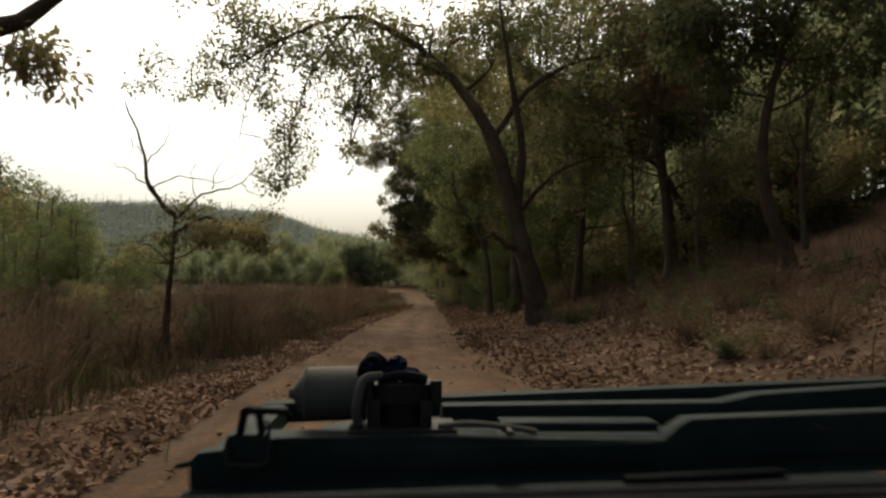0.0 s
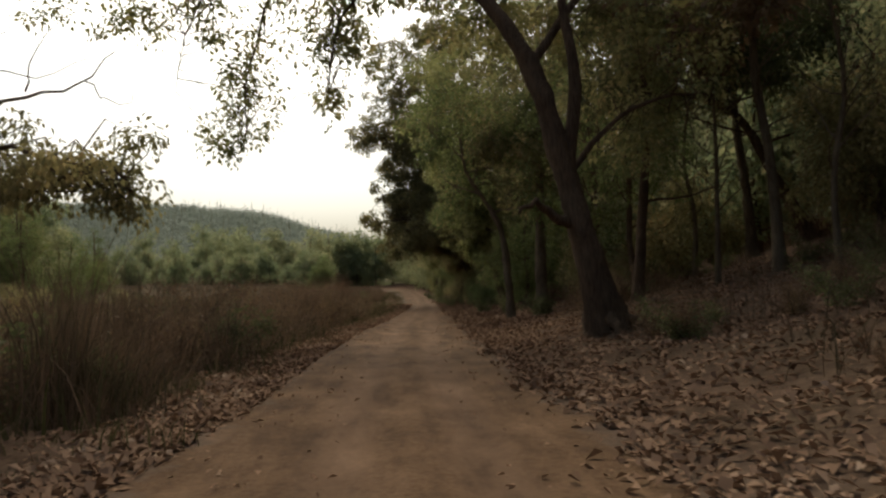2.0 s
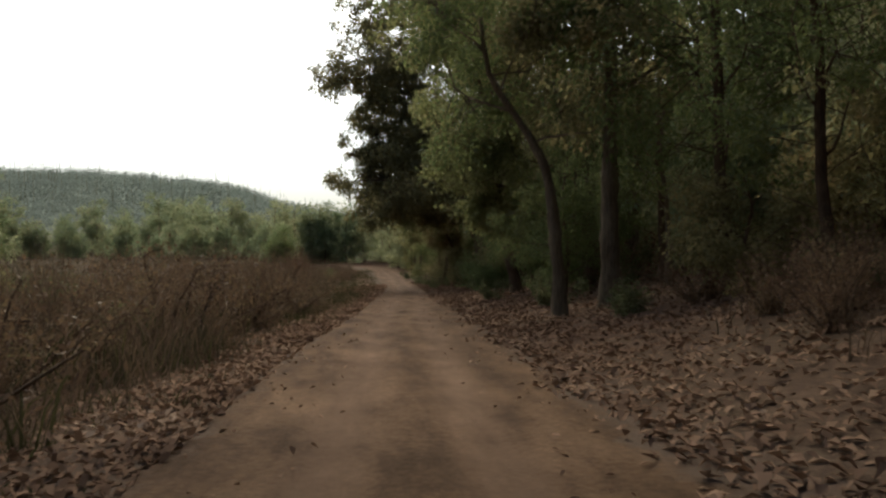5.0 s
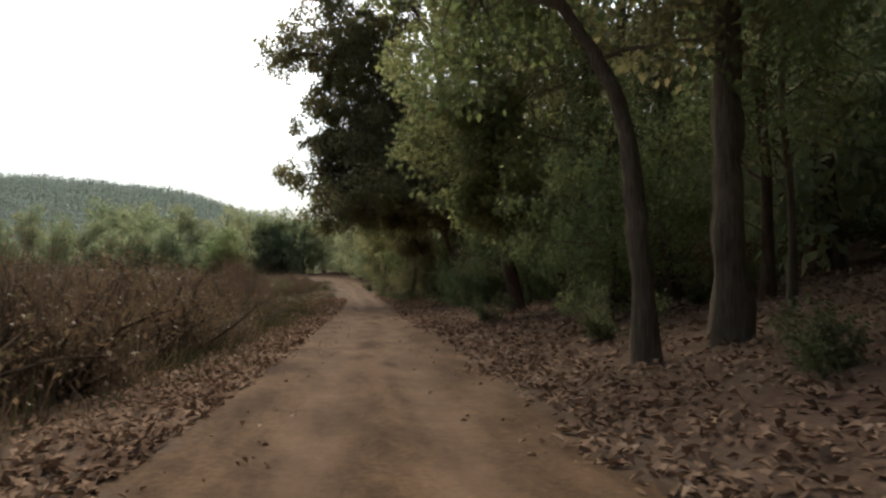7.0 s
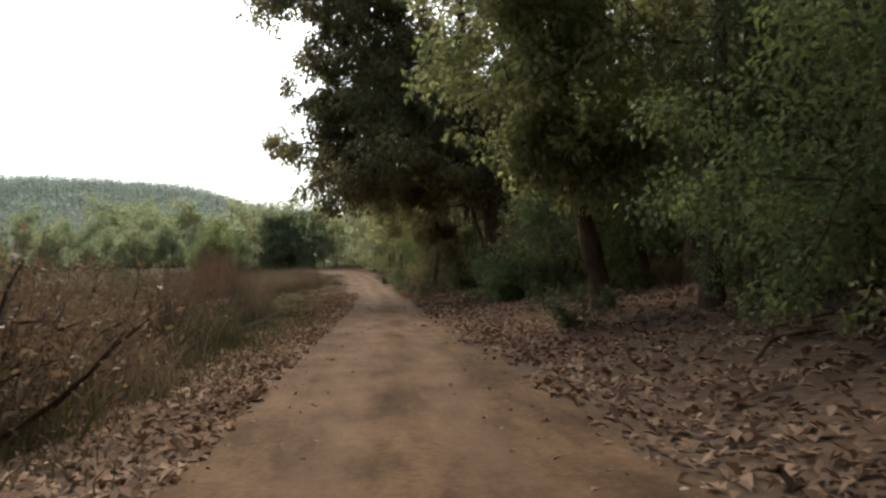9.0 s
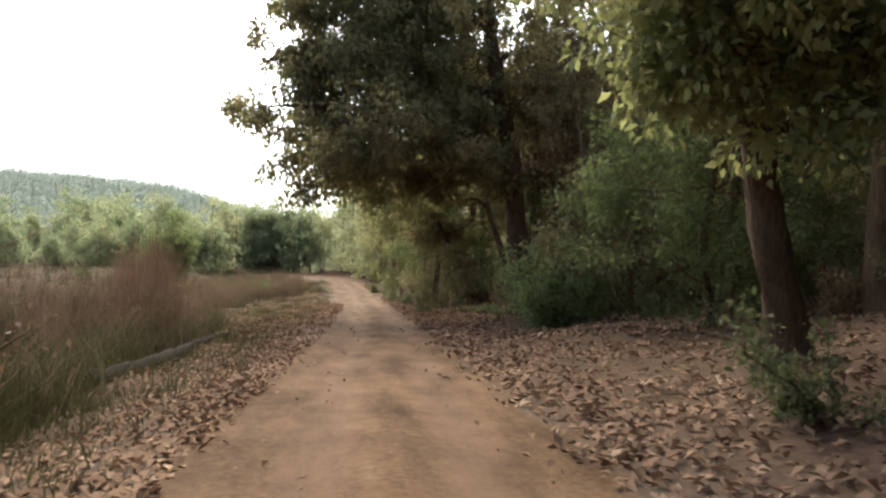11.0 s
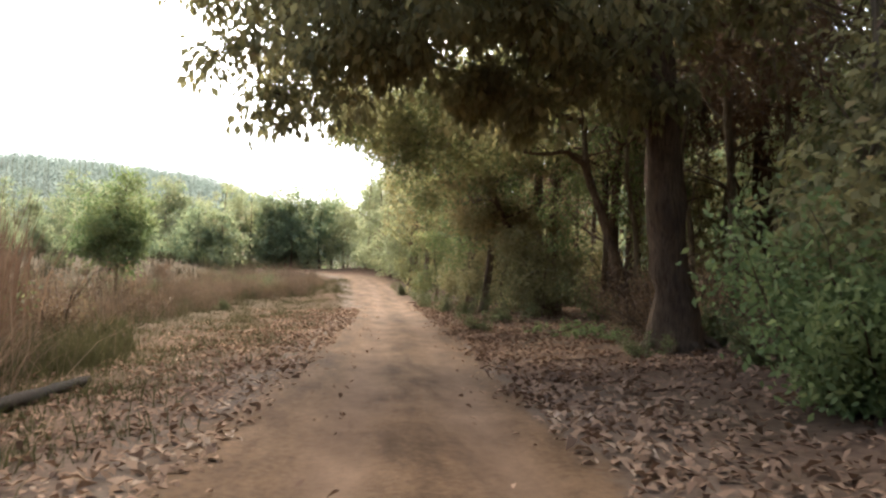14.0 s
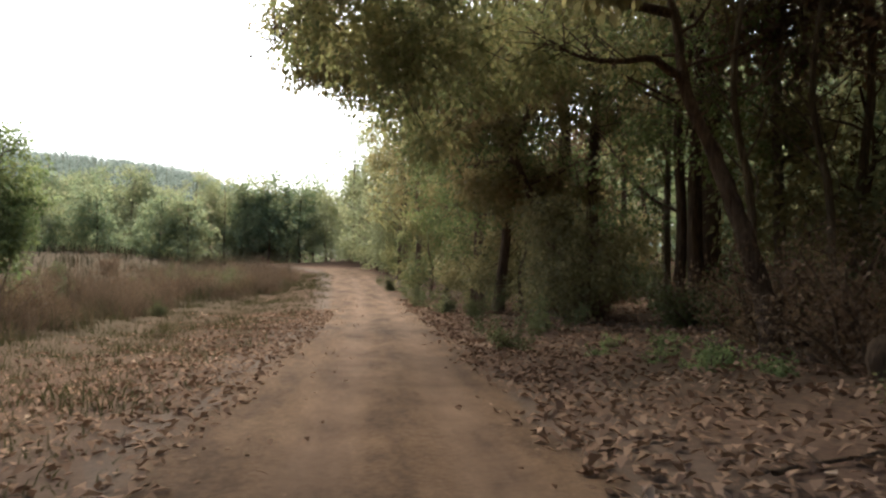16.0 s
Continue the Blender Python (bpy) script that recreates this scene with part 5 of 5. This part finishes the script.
leaf_meshes = [single_leaf(90 + k, 0.15 + 0.012 * k) for k in range(8)]
for k in range(300):
    y = 4 + 92 * (k + sr.random()) / 300
    side = 1 if k % 3 else -1
    u = (2.35 if side > 0 else 2.7) + abs(sr.gauss(0, 1.1))
    x = float(centre_x(y)) + side * u
    leaf = part("leaf", leaf_meshes[k % 8], ground)
    leaf.location = (x, y, gz(x, y) + 0.035)
    leaf.rotation_euler = (sr.gauss(0, 0.25), sr.gauss(0, 0.25), sr.uniform(0, 6.28))

# ---- the open jeep at the start of the drive ----
def paint_material(name, base, worn, rough, metal=0.0):
    m, nt, b = material(name, rough, metal)
    tc = nt.nodes.new("ShaderNodeTexCoord")
    wear = noise_node(nt, 9.0, 8, 0.7, tc.outputs["Object"])
    fine = noise_node(nt, 90.0, 4, 0.6, tc.outputs["Object"])
    nt.links.new(ramp(nt, wear, [(0.42, base), (0.62, tuple(0.7 * p + 0.3 * q for p, q in zip(base, worn))), (0.78, worn)]), b.inputs["Base Color"])
    b.inputs["Specular IOR Level"].default_value = 0.03
    bump(nt, b, fine, 0.15, 0.002)
    return m


GREEN_PAINT = paint_material("worn_green_paint", (0.013, 0.0195, 0.015), (0.038, 0.044, 0.034), 0.55)
BLACK_RUBBER = paint_material("black_rubber", (0.008, 0.008, 0.0085), (0.017, 0.016, 0.015), 0.8)
GREY_METAL = paint_material("dusty_grey_metal", (0.075, 0.072, 0.056), (0.115, 0.105, 0.08), 0.65, 0.1)
STEEL = paint_material("dull_steel", (0.035, 0.032, 0.027), (0.03, 0.022, 0.016), 0.5, 0.5)
BLUE_CLOTH = paint_material("blue_cloth", (0.004, 0.006, 0.016), (0.012, 0.016, 0.035), 0.9)
LENS = paint_material("lamp_lens", (0.5, 0.5, 0.48), (0.4, 0.38, 0.33), 0.15)
JEEP = Vector((0.38, 0.9, 0.02))
jeep = new("open_jeep")
jeep.location = JEEP
tagged(jeep, "dark green open jeep with its windscreen frame folded onto the bonnet", "jeep")


def box(bm, x0, x1, y0, y1, z0, z1, tilt=0.0, bevel=0.01, taper=1.0):
    """A box with rounded edges; tilt: degrees by which it rises to the right; taper: its width at the front."""
    r = bmesh.ops.create_cube(bm, size=1.0)
    c = Vector(((x0 + x1) / 2, (y0 + y1) / 2, (z0 + z1) / 2))
    for v in r["verts"]:
        w = taper if v.co.y > 0 else 1.0
        v.co = Vector((v.co.x * (x1 - x0) * w, v.co.y * (y1 - y0), v.co.z * (z1 - z0))) + c
        v.co.z += math.tan(radians(tilt)) * (v.co.x - x0)
    edges = list({e for v in r["verts"] for e in v.link_edges})
    bmesh.ops.bevel(bm, geom=edges, offset=bevel, segments=2, affect="EDGES", profile=0.6)


def rod(bm, a, b, r0, r1=None, n=20):
    a, b = Vector(a), Vector(b)
    m = Matrix.Translation((a + b) / 2) @ (b - a).to_track_quat("Z", "Y").to_matrix().to_4x4()
    bmesh.ops.create_cone(bm, cap_ends=True, segments=n, radius1=r0, radius2=r0 if r1 is None else r1, depth=(b - a).length, matrix=m)


def jeep_part(name, mat, parent, build, label=""):
    bm = bmesh.new()
    build(bm)
    bmesh.ops.translate(bm, verts=bm.verts, vec=-JEEP)
    for f in bm.faces:
        f.smooth = True
    for e in bm.edges:
        e.smooth = len(e.link_faces) == 2 and e.calc_face_angle(0) < 0.6
    me = bpy.data.meshes.new(name)
    bm.to_mesh(me)
    bm.free()
    me.materials.append(mat)
    return part(name, me, parent, label)


def pressing(bm, outline, y0, y1, bevel=0.004):
    """A pressed steel section: an outline in x and z, drawn out from y0 to y1, with rounded edges."""
    front = [bm.verts.new((x, y0, z)) for x, z in outline]
    f = bm.faces.new(front)
    back = bmesh.ops.extrude_face_region(bm, geom=[f])["geom"]
    moved = [v for v in back if isinstance(v, bmesh.types.BMVert)]
    bmesh.ops.translate(bm, verts=moved, vec=(0, y1 - y0, 0))
    faces = {g for v in front + moved for g in v.link_faces}
    bmesh.ops.recalc_face_normals(bm, faces=list(faces))
    edges = [e for e in {e for g in faces for e in g.edges} if len(e.link_faces) == 2 and e.calc_face_angle(0) > 0.9]
    bmesh.ops.bevel(bm, geom=edges, offset=bevel, segments=2, affect="EDGES", profile=0.6)


def cable(bm, points, r, n=8):
    v, q = tubes([(smooth_line(points, 18), np.full(18, r))], n)
    vs = [bm.verts.new(p) for p in v]
    for a in q:
        bm.faces.new([vs[k] for k in a])


def crumple(bm, centre, size, seed):
    r = bmesh.ops.create_icosphere(bm, subdivisions=3, radius=1.0)
    for v in r["verts"]:
        k = 1 + 0.55 * noise.noise(v.co * 1.6 + Vector((seed, 0, 0))) + 0.25 * noise.noise(v.co * 4.0 + Vector((0, seed, 0)))
        v.co = Vector(centre) + Vector((v.co.x * size[0], v.co.y * size[1], v.co.z * size[2])) * k


def many(*calls):
    def build(bm):
        for fn, args, kw in calls:
            fn(bm, *args, **kw)
    return build


def c_(fn, *args, **kw):
    return fn, args, kw


jeep_part("body", GREEN_PAINT, jeep, many(c_(box, -0.34, 1.10, -1.5, 1.0, 0.42, 0.50), c_(box, -0.36, -0.32, -1.5, 0.85, 0.5, 0.98), c_(box, 1.08, 1.12, -1.5, 0.85, 0.5, 0.98),
          c_(box, -0.36, 1.12, -1.54, -1.5, 0.5, 0.98), c_(box, -0.34, 1.10, 0.90, 0.98, 0.5, 1.36)))
jeep_part("bonnet", GREEN_PAINT, jeep, many(c_(box, -0.26, 1.02, 0.99, 2.35, 0.75, 1.30, bevel=0.05, taper=0.9)))
jeep_part("grille", GREEN_PAINT, jeep, many(c_(box, -0.2, 0.96, 2.351, 2.39, 0.7, 1.2, bevel=0.015), *[c_(box, 0.12 + 0.09 * i, 0.16 + 0.09 * i, 2.392, 2.40, 0.78, 1.12, bevel=0.003) for i in range(6)]))
jeep_part("bumper", BLACK_RUBBER, jeep, many(c_(box, -0.36, 1.12, 2.45, 2.55, 0.5, 0.62, bevel=0.02), c_(box, 0.0, 0.08, 2.3, 2.46, 0.5, 0.6), c_(box, 0.68, 0.76, 2.3, 2.46, 0.5, 0.6)))
for hx_ in (-0.08, 0.84):
    jeep_part("headlight", LENS, jeep, many(c_(rod, (hx_, 2.385, 0.98), (hx_, 2.42, 0.98), 0.1, 0.085)), "round headlight")
for side, x0, x1 in (("near", -0.40, -0.27), ("off", 1.03, 1.16)):
    jeep_part("mudguard", GREEN_PAINT, jeep, many(c_(box, x0, x1, 1.05, 2.35, 0.84, 0.90, bevel=0.02), c_(box, x0, x1, 2.28, 2.36, 0.62, 0.86, bevel=0.02)))
for wx in (-0.30, 1.06):
    for wy in (-0.85, 1.75):
        tyre = jeep_part("wheel", BLACK_RUBBER, jeep, many(c_(rod, (wx - 0.095, wy, 0.36), (wx + 0.095, wy, 0.36), 0.36, n=36)), "black tyre with dusty tread")
        jeep_part("rim", GREY_METAL, tyre, many(c_(rod, (wx - 0.1, wy, 0.36), (wx + 0.1, wy, 0.36), 0.2, n=28)), "grey steel rim")
dashboard = jeep_part("dashboard", BLACK_RUBBER, jeep, many(c_(box, -0.30, 1.08, 0.66, 0.93, 1.285, 1.414, 0.7, 0.02)), "black padded dashboard")
jeep_part("ridge", BLACK_RUBBER, dashboard, many(c_(box, -0.285, 1.08, 0.932, 0.958, 1.40, 1.424, 0.7, 0.008), c_(box, -0.29, 1.08, 0.905, 0.925, 1.412, 1.42, 0.7, 0.003)), "glossy black rubber edge strip")
frame_ = jeep_part("windscreen_frame", GREEN_PAINT, jeep, many(
    c_(pressing, [(-0.257, 1.400), (-0.258, 1.436), (-0.246, 1.449), (-0.212, 1.452), (-0.203, 1.467), (0.065, 1.468), (0.146, 1.464), (0.355, 1.459), (0.372, 1.476), (0.39, 1.486), (0.66, 1.494), (1.05, 1.505), (1.05, 1.428), (0.655, 1.416), (0.157, 1.404)], 1.08, 1.115, 0.005),
    c_(box, -0.262, 1.05, 1.066, 1.082, 1.396, 1.402, 1.3, 0.002), c_(rod, (-0.276, 1.083, 1.431), (-0.25, 1.085, 1.435), 0.003, 0.005, 10),
    c_(box, -0.08, 0.34, 1.076, 1.0795, 1.424, 1.452, 0.6, 0.0015), c_(box, 0.42, 0.98, 1.076, 1.0795, 1.434, 1.468, 1.3, 0.0015),
    c_(box, 0.146, 0.362, 1.117, 1.165, 1.464, 1.478, -0.5, 0.004), c_(box, -0.19, 0.14, 1.117, 1.15, 1.455, 1.466, 0, 0.004),
    c_(box, -0.25, -0.20, 1.117, 1.62, 1.40, 1.438, 0, 0.008), c_(box, 0.99, 1.045, 1.117, 1.62, 1.44, 1.49, 0, 0.008), c_(box, -0.25, 1.04, 1.62, 1.67, 1.40, 1.44, 1.8, 0.01)),
    "green painted pressed steel windscreen frame with chipped edges")
jeep_part("top_rail", GREEN_PAINT, frame_, many(c_(pressing, [(0.07, 1.45), (0.072, 1.487), (0.49, 1.489), (0.544, 1.5), (0.762, 1.512), (1.05, 1.526), (1.05, 1.46)], 1.22, 1.26, 0.005)), "dark green stepped rail")
for bx_, bz_, br_ in ((0.152, 1.470, 0.006), (0.565, 1.47, 0.007), (0.86, 1.479, 0.007)):
    jeep_part("bolt", STEEL, frame_, many(c_(rod, (bx_, 1.073, bz_), (bx_, 1.08, bz_), br_ * 0.7, br_, 12)), "dull steel bolt head")
jeep_part("hinge", LENS, frame_, many(c_(box, -0.235, -0.155, 1.04, 1.075, 1.372, 1.393, 0, 0.004), c_(rod, (-0.24, 1.06, 1.382), (-0.15, 1.06, 1.382), 0.008)), "bright worn hinge plate")
jeep_part("bracket", GREEN_PAINT, frame_, many(c_(pressing, [(-0.209, 1.434), (-0.211, 1.462), (-0.202, 1.474), (-0.158, 1.474), (-0.151, 1.466), (-0.151, 1.434)], 1.062, 1.078, 0.003)), "green bracket folded over the frame")
latch = jeep_part("latch", BLACK_RUBBER, frame_, many(c_(pressing, [(-0.196, 1.47), (-0.191, 1.504), (-0.183, 1.508), (-0.165, 1.505), (-0.161, 1.47), (-0.168, 1.47), (-0.172, 1.497), (-0.184, 1.499), (-0.188, 1.47)], 1.062, 1.082, 0.0015),
          c_(box, -0.172, -0.132, 1.064, 1.08, 1.499, 1.507, -4, 0.003), c_(rod, (-0.134, 1.072, 1.499), (-0.128, 1.072, 1.494), 0.004, 0.003, 8)), "black spring clip latch")
jeep_part("wire_loop", STEEL, latch, many(c_(cable, [(-0.204, 1.058, 1.472), (-0.206, 1.056, 1.445), (-0.20, 1.055, 1.438), (-0.162, 1.055, 1.437), (-0.156, 1.056, 1.445), (-0.154, 1.058, 1.474), (-0.158, 1.064, 1.49)], 0.0025)), "bent steel wire")
jeep_part("wiper_arm", BLACK_RUBBER, frame_, many(c_(cable, [(0.13, 1.045, 1.411), (0.2, 1.04, 1.404), (0.3, 1.035, 1.409)], 0.003), c_(box, 0.29, 0.495, 1.025, 1.045, 1.409, 1.422, 2.2, 0.003)))
motor = jeep_part("wiper_motor", GREY_METAL, jeep, many(c_(rod, (-0.118, 1.16, 1.513), (-0.039, 1.16, 1.514), 0.0365, n=40), c_(rod, (-0.121, 1.16, 1.513), (-0.117, 1.16, 1.513), 0.034, 0.038, 40), c_(rod, (-0.042, 1.16, 1.514), (-0.036, 1.16, 1.514), 0.039, 0.039, 40),
          c_(rod, (-0.128, 1.16, 1.513), (-0.121, 1.16, 1.513), 0.024, 0.027, 32), c_(rod, (-0.134, 1.16, 1.513), (-0.128, 1.16, 1.513), 0.014, 0.018, 24), c_(rod, (-0.142, 1.16, 1.513), (-0.134, 1.16, 1.513), 0.007, 0.009, 16)), "dusty cream-grey wiper motor")
gearbox = jeep_part("gearbox", STEEL, motor, many(c_(rod, (0.012, 1.15, 1.504), (0.012, 1.15, 1.529), 0.046, 0.048, 36), c_(rod, (0.012, 1.15, 1.529), (0.012, 1.15, 1.532), 0.046, 0.040, 36), c_(rod, (0.012, 1.15, 1.472), (0.012, 1.15, 1.504), 0.03, 0.036, 28),
          c_(box, -0.034, -0.016, 1.11, 1.13, 1.47, 1.51, 0, 0.003), c_(box, 0.036, 0.052, 1.11, 1.13, 1.47, 1.508, 0, 0.003), c_(rod, (0.058, 1.12, 1.506), (0.058, 1.12, 1.534), 0.008, 0.008, 12), c_(rod, (-0.032, 1.115, 1.506), (-0.032, 1.115, 1.533), 0.008, 0.008, 12)), "dull cast gearbox with a round cover")
jeep_part("mounting_plate", STEEL, gearbox, many(c_(box, -0.058, 0.085, 1.09, 1.19, 1.467, 1.473, 0, 0.002), c_(rod, (-0.046, 1.105, 1.473), (-0.046, 1.105, 1.479), 0.006, 0.006, 8), c_(rod, (0.074, 1.105, 1.473), (0.074, 1.105, 1.479), 0.006, 0.006, 8)), "flat steel mounting plate")
jeep_part("strap", GREY_METAL, gearbox, many(c_(cable, [(-0.045, 1.115, 1.472), (-0.048, 1.105, 1.50), (-0.038, 1.11, 1.535), (-0.015, 1.12, 1.54)], 0.007)), "frayed pale strap")
jeep_part("cord", GREY_METAL, gearbox, many(c_(cable, [(0.06, 1.10, 1.476), (0.10, 1.10, 1.479), (0.15, 1.10, 1.474), (0.19, 1.10, 1.468)], 0.004)), "loose pale cord")
jeep_part("wiring", BLACK_RUBBER, motor, many(c_(cable, [(-0.045, 1.14, 1.535), (-0.038, 1.13, 1.556), (-0.022, 1.13, 1.562), (-0.014, 1.13, 1.545), (-0.004, 1.13, 1.535)], 0.006), c_(cable, [(-0.042, 1.15, 1.54), (-0.03, 1.14, 1.566), (-0.012, 1.14, 1.558), (0.004, 1.14, 1.536)], 0.005),
          c_(cable, [(-0.02, 1.12, 1.535), (0.012, 1.115, 1.541), (0.045, 1.12, 1.535)], 0.007)), "black taped wiring")
jeep_part("rag", BLUE_CLOTH, motor, many(c_(crumple, (0.004, 1.135, 1.552), (0.017, 0.014, 0.012), 3.0), c_(crumple, (0.022, 1.13, 1.541), (0.017, 0.013, 0.008), 7.0), c_(crumple, (-0.03, 1.13, 1.551), (0.011, 0.01, 0.01), 11.0)), "dark blue scrap of cloth")
jeep_part("wing_mirror", BLACK_RUBBER, jeep, many(c_(box, -0.72, -0.59, 1.26, 1.30, 1.26, 1.44, 0, 0.03), c_(rod, (-0.60, 1.28, 1.30), (-0.34, 1.1, 1.10), 0.008, n=10)), "black wing mirror on a thin arm")
